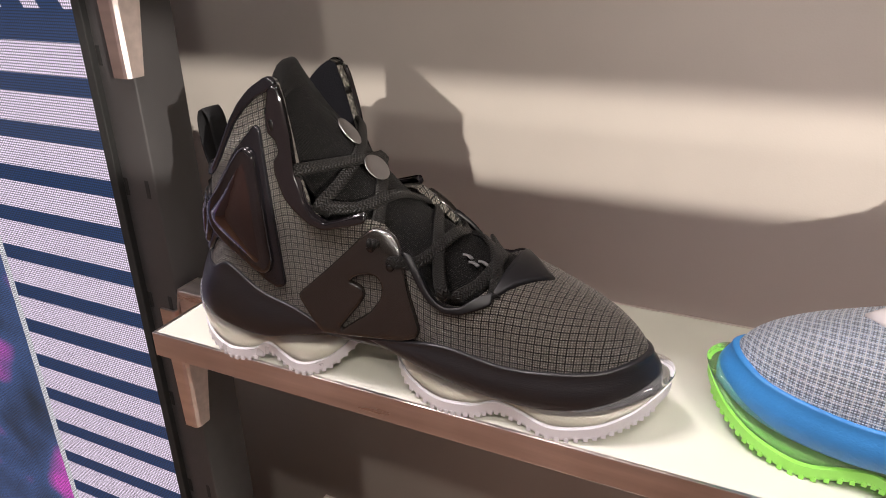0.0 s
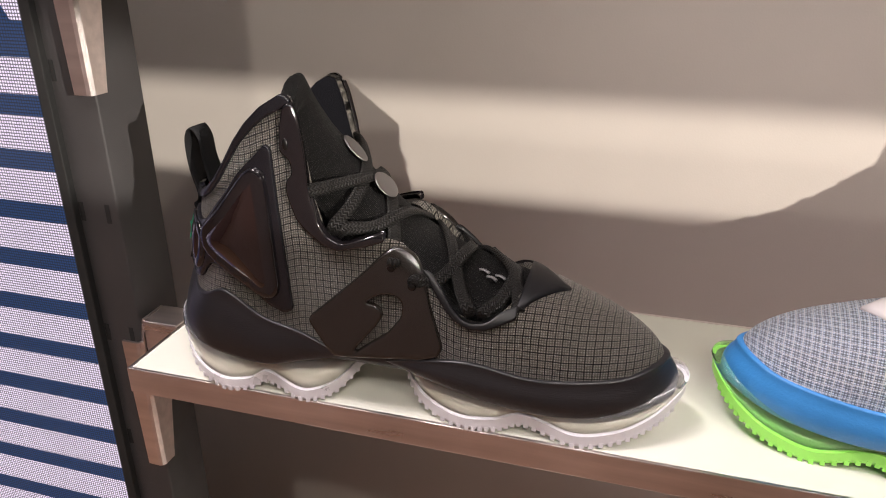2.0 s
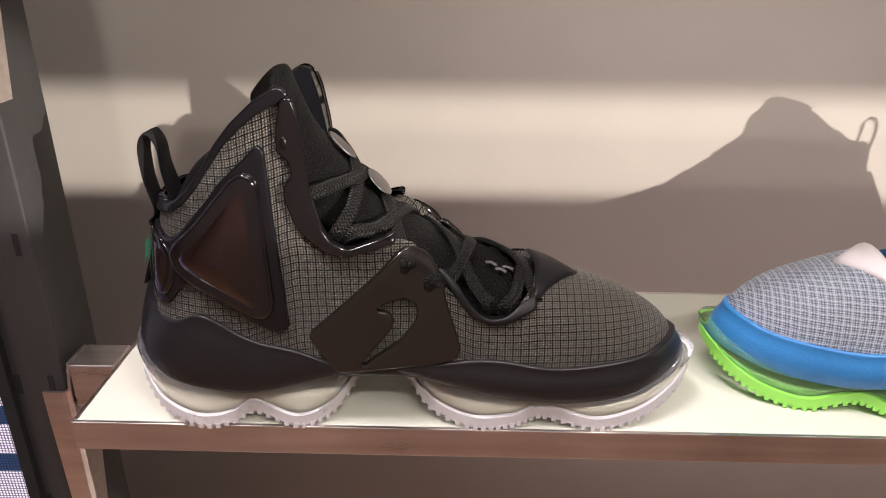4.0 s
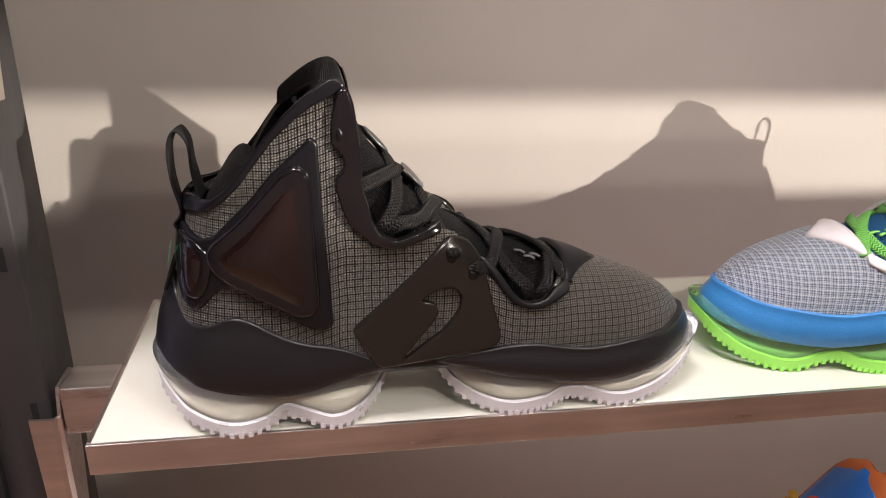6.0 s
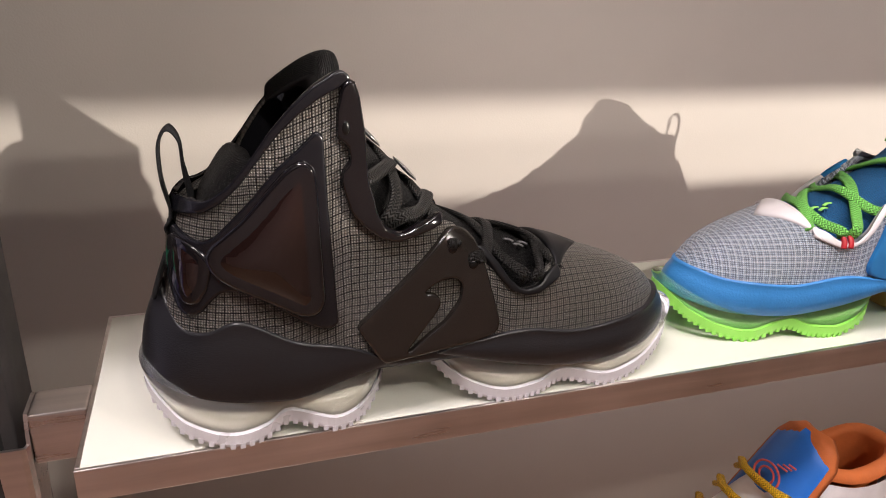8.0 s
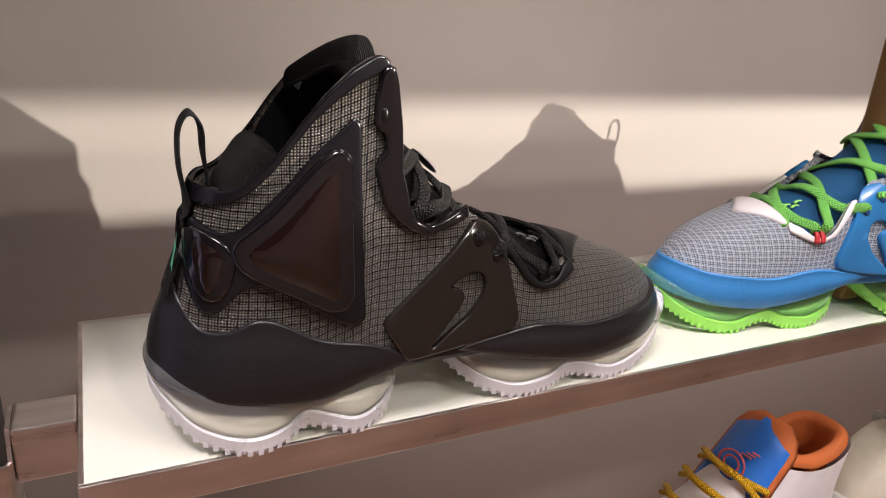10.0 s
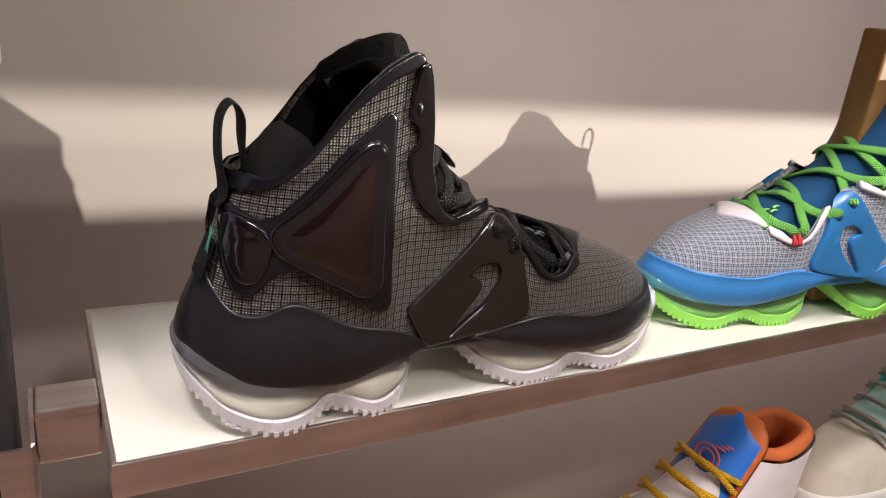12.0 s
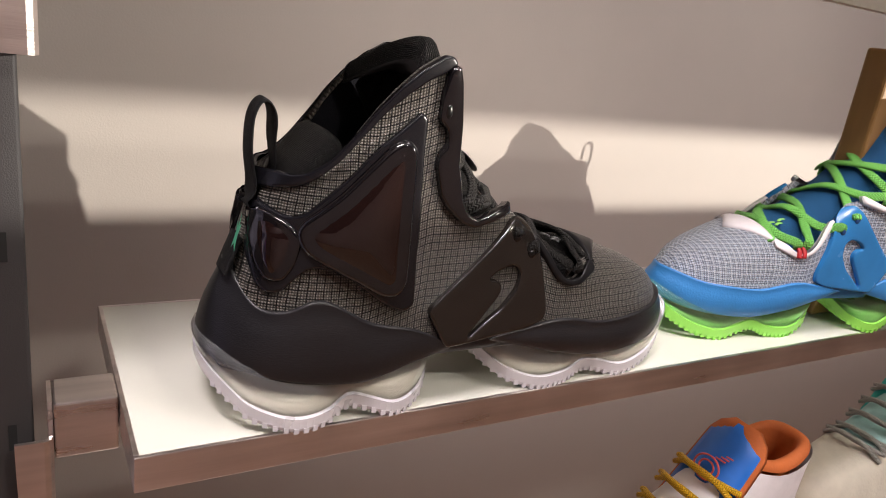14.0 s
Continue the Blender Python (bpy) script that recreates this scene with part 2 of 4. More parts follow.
def upright(x0):
    post = thing("shelf_post", "tall dark grey powder-coated steel shelf upright with slots", "post", (x0, 0.745, FLOOR_Z), "shelf uprights")
    h = TOP - FLOOR_Z
    part("channel", boxed(0, 0.43, 0, 0.56, 0, h, bevel=0.02), M["post"], post)
    for k in range(-6, 10):
        z = 0.97 + 1.19 * k - FLOOR_Z
        for dx in (0.06, 0.323):
            # No hole is cut: a black block gives the dark inside each slot.
            part("slot_shade", boxed(dx - 0.022, dx + 0.022, -0.004, 0.03, z - 0.085, z + 0.085), M["black"], post, smooth=False)
    return post


upright(-0.89)
upright(X_END + 0.46)


def bracket(name, x, z):
    """A tapered steel bracket hooked round the upright's corner, with an arm to the shelf's end."""
    b = thing(name, "brushed steel bracket hooked on the upright, carrying the shelf", "bracket", (x, 0, z), "shelf brackets")
    bm = bmesh.new()
    prof = [(-0.2, 0.6, -0.19), (-0.05, 0.595, -0.19), (-0.02, 0.605, -0.19), (0.0, 0.64, -0.185), (0.0, 0.68, -0.05), (0.0, 0.7, 0.01), (0.0, 0.97, 0.01)]
    rows = []
    for k in (0.0, 0.15, 0.5, 0.9, 1.0):
        row = []
        for px, py, top in prof:
            zz = top + (-1.56 - top) * k
            taper = max(0.0, -zz - 0.3) / 1.26
            row.append(bm.verts.new((px + (0.03 * taper if px < -0.1 else 0), py - (py - 0.64) * 0.62 * taper if py > 0.66 else py, zz)))
        rows.append(row)
    for a, c in zip(rows, rows[1:]):
        for i in range(len(prof) - 1):
            bm.faces.new((a[i], a[i + 1], c[i + 1], c[i]))
    bmesh.ops.recalc_face_normals(bm, faces=bm.faces[:])
    bmesh.ops.solidify(bm, geom=bm.faces[:], thickness=0.025)
    part("hook_plate", bm, M["steel"], b, smooth=False)
    part("arm", boxed(0.004, 0.356, 0.66, 0.98, -0.36, 0.012, bevel=0.014), M["steel"], b, smooth=False)
    return b


def shelf(name, z, thick, label, front=0.0):
    sh = thing(name, label, "shelf", (0, 0, z), "display shelves")
    t = 0.03
    part("panel", boxed(t, X_END - t, front + t, 2.08 - t, -thick + 0.02, 0.0), M["laminate"], sh, "cream laminate top", smooth=False)
    part("front_rail", boxed(0, X_END, front, front + t, -thick, 0.004, bevel=0.006), M["steel"], sh, "brushed steel edge", smooth=False)
    part("back_rail", boxed(0, X_END, 2.08 - t, 2.08, -thick, 0.004, bevel=0.006), M["steel"], sh, smooth=False)
    part("end_rail", boxed(0, t, front + t, 2.08 - t, -thick, 0.004, bevel=0.004), M["steel"], sh, smooth=False)
    part("end_rail", boxed(X_END - t, X_END, front + t, 2.08 - t, -thick, 0.004, bevel=0.004), M["steel"], sh, smooth=False)
    bracket("shelf_bracket", -0.36, z)
    return sh


shelf("display_shelf", 0.0, 0.22, "cream laminate shelf framed in brushed steel, holding shoes")
shelf("lower_shelf", -3.57, 0.22, "cream laminate lower shelf framed in brushed steel")
shelf("upper_shelf", 3.57, 0.33, "upper shelf framed in brushed steel")


def led_screen():
    s = thing("led_screen", "large LED video wall with white bars beside the upright", "screen", (-0.9, 0.7, FLOOR_Z))
    h = TOP - FLOOR_Z
    bm = bmesh.new()
    vs = [bm.verts.new(p) for p in ((-20, 0.0, 0), (-0.06, 0.0, 0), (-0.06, 0.0, h), (-20, 0.0, h))]
    f = bm.faces.new(vs)
    uv = bm.loops.layers.uv.new("UVMap")
    for loop in f.loops:
        loop[uv].uv = (loop.vert.co.x, loop.vert.co.z)
    part("display", bm, M["screen"], s, "lit dots in white bars on dark blue", smooth=False)
    part("cabinet", boxed(-20, 0, 0.01, 0.6, 0, h), M["black"], s, smooth=False)
    part("edge_trim", boxed(-0.06, 0.04, -0.02, 0.3, 0, h, bevel=0.01), M["black"], s, smooth=False)


led_screen()


# ---- shoes ----
def table(*pairs, smooth=True):
    """A function through the pairs (x, value), smooth or by straight lines."""
    xs, vs = np.array([p[0] for p in pairs], float), np.array([p[1] for p in pairs], float)
    if not smooth:
        return lambda x: float(np.interp(x, xs, vs))
    slope = np.diff(vs) / np.diff(xs)
    m = np.r_[slope[0], [0 if a * b <= 0 else 2 * a * b / (a + b) for a, b in zip(slope, slope[1:])], slope[-1]]

    def f(x):
        x = min(max(x, xs[0]), xs[-1])
        i = min(max(int(np.searchsorted(xs, x)) - 1, 0), len(xs) - 2)
        h = xs[i + 1] - xs[i]
        s = (x - xs[i]) / h
        return float((1 + 2 * s) * (1 - s) ** 2 * vs[i] + s * (1 - s) ** 2 * h * m[i] + s * s * (3 - 2 * s) * vs[i + 1] + s * s * (s - 1) * h * m[i + 1])
    return f


def rounded(points, closed=True, per=6):
    """A Catmull-Rom curve through 2D or 3D points."""
    p = [Vector(q) for q in points]
    n, out = len(p), []
    for i in range(n if closed else n - 1):
        if closed:
            a, b, c, d = p[i - 1], p[i], p[(i + 1) % n], p[(i + 2) % n]
        else:
            a, b, c, d = p[max(i - 1, 0)], p[i], p[i + 1], p[min(i + 2, n - 1)]
        for k in range(per):
            s = k / per
            out.append(0.5 * (2 * b + (c - a) * s + (2 * a - 5 * b + 4 * c - d) * s * s + (3 * b - a - 3 * c + d) * s ** 3))
    if not closed:
        out.append(p[-1])
    return out


def softened(points, r=0.03, steps=4):
    """A closed polygon with its corners cut round by r."""
    p, out = [Vector(q) for q in points], []
    for a, b, c in zip(p[-1:] + p[:-1], p, p[1:] + p[:1]):
        u, v = a - b, c - b
        k = min(r, u.length * 0.45, v.length * 0.45)
        s, e = b + u.normalized() * k, b + v.normalized() * k
        for i in range(steps + 1):
            t = i / steps
            out.append((1 - t) ** 2 * s + 2 * t * (1 - t) * b + t * t * e)
    return out


heel_back = table((0.3, 0.47), (0.5, 0.49), (0.75, 0.53), (1.0, 0.58), (1.2, 0.63), (1.41, 0.67), (1.6, 0.72), (2.4, 0.9))
crest = table((1.4, 3.3), (1.62, 3.2), (1.75, 2.5), (1.95, 1.95), (2.15, 1.62), (2.36, 1.38), (2.6, 1.22), (2.8, 1.13), (3.07, 1.04), (3.4, 0.945),
              (3.65, 0.865), (3.82, 0.79), (3.94, 0.71), (4.01, 0.63), (4.05, 0.54), (4.07, 0.42))
edge_lat = table((0.5, 1.46), (0.75, 1.53), (0.82, 1.53), (0.89, 1.56), (0.99, 1.64), (1.1, 1.78), (1.21, 1.94), (1.32, 2.07), (1.44, 2.18), (1.57, 2.26),
                 (1.63, 2.24), (1.68, 2.1), (1.71, 1.89), (1.74, 1.6), (1.8, 1.38), (1.91, 1.28), (2.05, 1.32), (2.2, 1.36), (2.3, 1.32), (2.42, 1.2),
                 (2.5, 1.06), (2.6, 0.97), (2.7, 0.89), (2.8, 0.85), (2.9, 0.86), (2.98, 0.92), (3.08, 1.0), (3.2, 1.2), (4.3, 1.2), smooth=False)
side_lat = table((0.4, 0.02), (1.1, -0.01), (1.5, -0.04), (2.0, -0.02), (2.4, -0.01), (2.8, -0.02), (3.2, -0.005), (3.5, 0.02), (3.75, 0.09), (3.9, 0.18), (4.0, 0.28), (4.07, 0.41))
side_med = table((0.4, 0.9), (1.1, 0.9), (1.5, 0.9), (2.0, 0.92), (2.4, 0.96), (2.8, 1.0), (3.2, 0.98), (3.5, 0.9), (3.75, 0.78), (3.9, 0.67), (4.0, 0.57), (4.07, 0.43))
middle = table((0.4, 0.46), (2.0, 0.46), (3.2, 0.47), (4.07, 0.42))
boxy = table((0.4, 5.0), (2.0, 6.5), (2.5, 6.0), (3.0, 3.6), (3.5, 2.5), (4.07, 2.2))
base = table((0.4, 0.36), (1.2, 0.36), (1.45, 0.44), (1.65, 0.5), (2.35, 0.5), (2.55, 0.42), (2.75, 0.36), (4.1, 0.36))


def skin(x, z, side=-1):
    """The y of the upper's outer face: side -1 the outer flank, 1 the inner one."""
    c = middle(x)
    w = (c - side_lat(x)) if side < 0 else (side_med(x) - c) * (1 - 0.3 * max(0.0, min(1.0, (z - 1.2) / 1.0)))
    u = min(1.0, max(0.0, (x - heel_back(z)) / 0.62))
    v = min(1.0, max(0.0, (z - 0.45) / (crest(x) - 0.45)))
    return c + side * w * math.sqrt(max(0.0, 1 - (1 - u) ** 2.4)) * math.sqrt(max(0.0, 1 - v ** boxy(x)))


def normal_at(x, z, side=-1):
    e = 0.015
    a = Vector((2 * e, skin(x + e, z, side) - skin(x - e, z, side), 0))
    b = Vector((0, skin(x, z + e, side) - skin(x, z - e, side), 2 * e))
    n = a.cross(b) * (-1 if side > 0 else 1)
    n = n.normalized()
    return n if n.y * side >= 0 else -n


def even(loop, step=0.016):
    """A closed outline with points at even steps."""
    p = [Vector(q) for q in loop]
    out = []
    for a, b in zip(p, p[1:] + p[:1]):
        n = max(1, round((b - a).length / step))
        out += [a.lerp(b, k / n) for k in range(n)]
    keep = [out[0]]
    for q in out[1:]:
        if (q - keep[-1]).length > step * 0.45:
            keep.append(q)
    return keep


def inside(pts, loop):
    """For each point, whether it lies in the closed outline."""
    a, b = loop, np.roll(loop, -1, 0)
    px, py = pts[:, :1], pts[:, 1:]
    cross = (a[:, 1] > py) != (b[:, 1] > py)
    dy = np.where(np.abs(b[:, 1] - a[:, 1]) < 1e-12, 1e-12, b[:, 1] - a[:, 1])
    return ((cross & (px < (b[:, 0] - a[:, 0]) * (py - a[:, 1]) / dy + a[:, 0])).sum(1) % 2).astype(bool)


def to_edge(pts, loop):
    """For each point, its distance from the closed outline."""
    a = loop
    d = np.roll(loop, -1, 0) - a
    rel = pts[:, None, :] - a[None]
    k = np.clip((rel * d).sum(2) / np.maximum((d * d).sum(1), 1e-12), 0, 1)
    return np.sqrt(((rel - k[..., None] * d) ** 2).sum(2)).min(1)


def patch(outline, height, bevel, step=0.05, holes=(), dome=0.0, sink=0.012, side=-1, lift=0.0):
    """A moulded piece lying on the upper: outline in (x, z), with rounded rim, open holes and, if wanted, a domed middle."""
    loops = [np.array([tuple(p) for p in even(loop)]) for loop in (outline, *holes)]
    edges, n0 = [], 0
    for loop in loops:
        n = len(loop)
        edges += [(n0 + i, n0 + (i + 1) % n) for i in range(n)]
        n0 += n

    def gap(q):
        return np.min([to_edge(q, loop) for loop in loops], 0)

    def within(q):
        ok = inside(q, loops[0])
        for loop in loops[1:]:
            ok &= ~inside(q, loop)
        return ok

    clouds = list(loops)
    for depth in (0.004, bevel * 0.35, bevel * 0.7, bevel):
        for loop in loops:
            d = np.roll(loop, -1, 0) - np.roll(loop, 1, 0)
            nrm = np.stack([-d[:, 1], d[:, 0]], 1) / np.maximum(np.hypot(*d.T), 1e-9)[:, None]
            for sgn in (1, -1):
                q = loop + nrm * depth * sgn
                q = q[within(q)]
                if len(q):
                    clouds.append(q[gap(q) > depth * 0.97])
    lo, hi = loops[0].min(0), loops[0].max(0)
    gx, gz = np.meshgrid(np.arange(lo[0] + step / 2, hi[0], step), np.arange(lo[1] + step / 2, hi[1], step))
    q = np.stack([gx.ravel(), gz.ravel()], 1)
    q = q[within(q)]
    if len(q):
        clouds.append(q[gap(q) > bevel * 1.35])
    pts = np.concatenate(clouds)
    vs, _, fs, *_ = delaunay_2d_cdt([Vector(p) for p in pts], edges, [], 0, 1e-5)
    co = np.array([tuple(v) for v in vs])
    dist = gap(co)
    bm = bmesh.new()
    made = []
    for p, d in zip(vs, dist):
        if d < 0.001:
            h = -sink
        else:
            k = min(1.0, d / bevel)
            h = height * (0.4 + 0.6 * math.sqrt(max(0, 1 - (1 - k) ** 2)))
            if dome:
                h += dome * (1 - math.exp(-max(0.0, d - bevel * 0.5) / (dome * 1.4)))
        made.append(bm.verts.new(Vector((p.x, skin(p.x, p.y, side), p.y)) + normal_at(p.x, p.y, side) * (h + lift)))
    keep = within(np.array([co[list(f)].mean(0) for f in fs]))
    for f, ok in zip(fs, keep):
        if ok:
            bm.faces.new([made[i] for i in f])
    for v in [v for v in bm.verts if not v.link_faces]:
        bm.verts.remove(v)
    bm.normal_update()
    for f in bm.faces:
        if f.normal.y * side < -0.05:
            f.normal_flip()
    return bm


def wall_mesh(side, inset=0.0, x0=0.5, x1=4.07, rows=30, drop=0.0, flange=0.0):
    """One flank of the upper as a grid, with cloth coordinates along and up it."""
    xs = list(np.linspace(x0, 0.9, 12)) + list(np.linspace(0.93, 1.55, 14)) + list(np.linspace(1.58, 1.84, 12)) + list(np.linspace(1.88, 3.2, 32)) + list(np.linspace(3.24, 3.9, 20)) + list(np.linspace(3.92, 4.068, 12))
    xs = [x for x in xs if x <= x1]
    bm = bmesh.new()
    uv = bm.loops.layers.uv.new("UVMap")
    cols = []
    for s in xs:
        top = min(edge_lat(s), crest(s)) - drop
        col, run, last = [], 0.0, None
        for j in range(rows + (1 if flange else 0)):
            w = min(1.0, j / (rows - 1))
            z = base(s) + (top - base(s)) * math.sin(w * math.pi / 2) ** (1.0 if s > 2.9 else 1.15)
            x = s + (heel_back(z) - 0.5) * max(0.0, 1 - (s - 0.5) / 0.6)
            p = Vector((x, skin(x, z, side), z))
            if inset:
                p -= normal_at(max(x, heel_back(z) + 0.06), z, side) * inset
            if flange and j == rows:
                p -= normal_at(max(x, heel_back(z) + 0.06), z, side) * (flange if s < 3.1 else 0.0)
            run += (p - last).length if last else 0.0
            last = p
            col.append((bm.verts.new(p), (s, run)))
        cols.append(col)
    for a, b in zip(cols, cols[1:]):
        for i in range(len(a) - 1):
            quad = (a[i], b[i], b[i + 1], a[i + 1])
            f = bm.faces.new([q[0] for q in quad] if side < 0 else [q[0] for q in reversed(quad)])
            for loop, q in zip(f.loops, quad if side < 0 else tuple(reversed(quad))):
                loop[uv].uv = q[1]
    return bm


def join(a, b):
    """Adds the second bmesh to the first."""
    me = bpy.data.meshes.new("joined")
    b.to_mesh(me)
    b.free()
    a.from_mesh(me)
    bpy.data.meshes.remove(me)
    return a


def loft(rings, closed=True, caps=False, uv_scale=None):
    """Faces between rings of points; with uv_scale, cloth coordinates too."""
    bm = bmesh.new()
    uv = bm.loops.layers.uv.new("UVMap")
    vs = [[bm.verts.new(p) for p in r] for r in rings]
    n = len(rings[0])
    run_u = [0.0]
    for a, b in zip(rings, rings[1:]):
        run_u.append(run_u[-1] + (Vector(b[n // 2]) - Vector(a[n // 2])).length)
    run_v = [0.0]
    mid = rings[len(rings) // 2]
    for i in range(1, n + 1):
        run_v.append(run_v[-1] + (Vector(mid[i % n]) - Vector(mid[i - 1])).length)
    for r in range(len(vs) - 1):
        for i in range(n if closed else n - 1):
            k = (i + 1) % n
            f = bm.faces.new((vs[r][i], vs[r][k], vs[r + 1][k], vs[r + 1][i]))
            for loop, co in zip(f.loops, ((run_u[r], run_v[i]), (run_u[r], run_v[i + 1]), (run_u[r + 1], run_v[i + 1]), (run_u[r + 1], run_v[i]))):
                loop[uv].uv = co
    if caps:
        for r in (vs[0], vs[-1]):
            c = bm.verts.new(sum((v.co for v in r), Vector()) / n)
            for i in range(n):
                bm.faces.new((r[i], r[(i + 1) % n], c))
    bmesh.ops.recalc_face_normals(bm, faces=bm.faces[:])
    return bm


def ribbon(points, wide, thick, per=8, up=(0, 0, 1), ends=True, sections=8):
    """A flat-oval cord or strap along points; up is the side that its flat face turns to (a vector, or a function of the place)."""
    path = rounded(points, closed=False, per=per)
    rings = []
    for i, p in enumerate(path):
        d = (path[min(i + 1, len(path) - 1)] - path[max(i - 1, 0)]).normalized()
        n = Vector(up(p) if callable(up) else up)
        n = (n - d * n.dot(d)).normalized()
        s = d.cross(n)
        rings.append([p + s * (wide / 2 * math.copysign(abs(math.cos(a)) ** 0.7, math.cos(a))) + n * (thick / 2 * math.copysign(abs(math.sin(a)) ** 0.7, math.sin(a)))
                      for a in (2 * math.pi * k / sections + 0.2 for k in range(sections))])
    return loft(rings, caps=ends)


def offset_loop(loop, d):
    """A closed plan outline moved outwards by d."""
    n, out = len(loop), []
    area2 = sum(a.x * b.y - b.x * a.y for a, b in zip(loop, loop[1:] + loop[:1]))
    s = 1 if area2 > 0 else -1
    for i in range(n):
        t = (loop[(i + 1) % n] - loop[i - 1]).normalized()
        out.append(loop[i] + Vector((t.y, -t.x)) * d * s)
    return out


HEEL_PLAN = [(0.41, 0.47), (0.46, 0.24), (0.66, 0.05), (0.95, -0.02), (1.22, 0.04), (1.52, 0.0), (1.76, 0.1), (1.92, 0.36), (1.93, 0.6), (1.8, 0.88),
             (1.5, 1.0), (1.2, 0.95), (0.9, 1.0), (0.62, 0.92), (0.46, 0.72)]
FRONT_PLAN = [(2.2, 0.55), (2.24, 0.32), (2.42, 0.1), (2.72, 0.02), (2.96, 0.03), (3.18, 0.06), (3.5, 0.03), (3.8, 0.08), (4.02, 0.19), (4.15, 0.32), (4.18, 0.45),
              (4.11, 0.62), (3.9, 0.82), (3.55, 0.97), (3.15, 1.02), (2.75, 1.05), (2.42, 0.98), (2.25, 0.78)]
under = {
    "heel": table((0.38, 0.32), (0.5, 0.2), (0.64, 0.08), (0.92, 0.0), (1.1, 0.015), (1.24, 0.085), (1.38, 0.05), (1.56, 0.0), (1.75, 0.05), (1.95, 0.24)),
    "front": table((2.18, 0.3), (2.28, 0.2), (2.45, 0.08), (2.73, 0.0), (2.95, 0.015), (3.14, 0.075), (3.28, 0.05), (3.52, 0.0), (3.75, 0.04), (3.98, 0.14), (4.2, 0.32)),
}
over = {
    "heel": table((0.38, 0.56), (0.6, 0.5), (1.0, 0.42), (1.3, 0.4), (1.6, 0.46), (1.95, 0.46)),
    "front": table((2.18, 0.48), (2.5, 0.44), (2.8, 0.36), (3.1, 0.3), (3.5, 0.32), (3.85, 0.38), (4.2, 0.5)),
}
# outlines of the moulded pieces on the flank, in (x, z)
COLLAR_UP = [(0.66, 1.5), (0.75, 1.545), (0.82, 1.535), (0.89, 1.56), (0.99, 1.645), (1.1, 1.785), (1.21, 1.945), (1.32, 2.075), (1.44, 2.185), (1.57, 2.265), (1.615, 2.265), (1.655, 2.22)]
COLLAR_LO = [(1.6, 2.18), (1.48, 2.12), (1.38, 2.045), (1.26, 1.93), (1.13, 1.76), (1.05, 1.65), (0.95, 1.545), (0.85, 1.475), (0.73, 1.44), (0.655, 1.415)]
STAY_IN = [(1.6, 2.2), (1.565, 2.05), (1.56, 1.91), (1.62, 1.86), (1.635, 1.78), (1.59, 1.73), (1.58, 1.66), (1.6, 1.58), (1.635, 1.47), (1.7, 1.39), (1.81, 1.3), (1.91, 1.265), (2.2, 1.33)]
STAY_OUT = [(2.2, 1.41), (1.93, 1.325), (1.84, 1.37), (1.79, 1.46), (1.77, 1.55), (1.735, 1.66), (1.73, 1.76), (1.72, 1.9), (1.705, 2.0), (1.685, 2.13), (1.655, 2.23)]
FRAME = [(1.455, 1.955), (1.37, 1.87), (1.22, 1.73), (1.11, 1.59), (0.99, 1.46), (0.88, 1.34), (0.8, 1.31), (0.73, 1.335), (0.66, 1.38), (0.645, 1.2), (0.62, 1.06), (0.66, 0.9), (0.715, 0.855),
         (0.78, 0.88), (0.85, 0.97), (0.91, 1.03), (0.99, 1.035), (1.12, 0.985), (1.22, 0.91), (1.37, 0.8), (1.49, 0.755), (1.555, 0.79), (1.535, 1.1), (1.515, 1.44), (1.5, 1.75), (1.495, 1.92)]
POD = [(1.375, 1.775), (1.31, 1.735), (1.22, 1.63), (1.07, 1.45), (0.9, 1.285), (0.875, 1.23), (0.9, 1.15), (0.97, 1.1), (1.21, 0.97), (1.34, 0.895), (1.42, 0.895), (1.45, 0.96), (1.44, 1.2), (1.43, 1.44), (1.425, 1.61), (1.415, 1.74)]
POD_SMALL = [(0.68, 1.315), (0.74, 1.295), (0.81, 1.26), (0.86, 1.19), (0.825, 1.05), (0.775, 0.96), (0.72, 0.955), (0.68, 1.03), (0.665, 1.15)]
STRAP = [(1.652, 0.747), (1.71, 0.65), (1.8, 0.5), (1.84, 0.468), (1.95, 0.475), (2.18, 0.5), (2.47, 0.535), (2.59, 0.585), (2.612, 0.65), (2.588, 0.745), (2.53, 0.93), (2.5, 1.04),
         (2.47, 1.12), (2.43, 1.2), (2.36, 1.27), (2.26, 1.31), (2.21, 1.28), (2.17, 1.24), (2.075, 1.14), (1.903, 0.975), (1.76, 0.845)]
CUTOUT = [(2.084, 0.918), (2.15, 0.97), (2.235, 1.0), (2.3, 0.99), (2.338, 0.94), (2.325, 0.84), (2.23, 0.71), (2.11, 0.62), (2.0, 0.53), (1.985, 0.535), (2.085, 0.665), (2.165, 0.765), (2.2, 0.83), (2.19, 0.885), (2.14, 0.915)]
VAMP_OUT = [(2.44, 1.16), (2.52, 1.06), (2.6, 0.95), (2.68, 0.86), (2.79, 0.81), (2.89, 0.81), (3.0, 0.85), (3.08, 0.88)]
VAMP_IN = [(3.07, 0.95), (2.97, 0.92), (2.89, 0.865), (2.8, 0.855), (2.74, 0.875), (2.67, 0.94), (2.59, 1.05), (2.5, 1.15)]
tongue_top = table((1.5, 2.3), (1.66, 2.17), (1.74, 1.95), (1.85, 1.745), (2.05, 1.52), (2.3, 1.31), (2.6, 1.14), (2.9, 1.035), (3.12, 0.975), (3.3, 0.93))


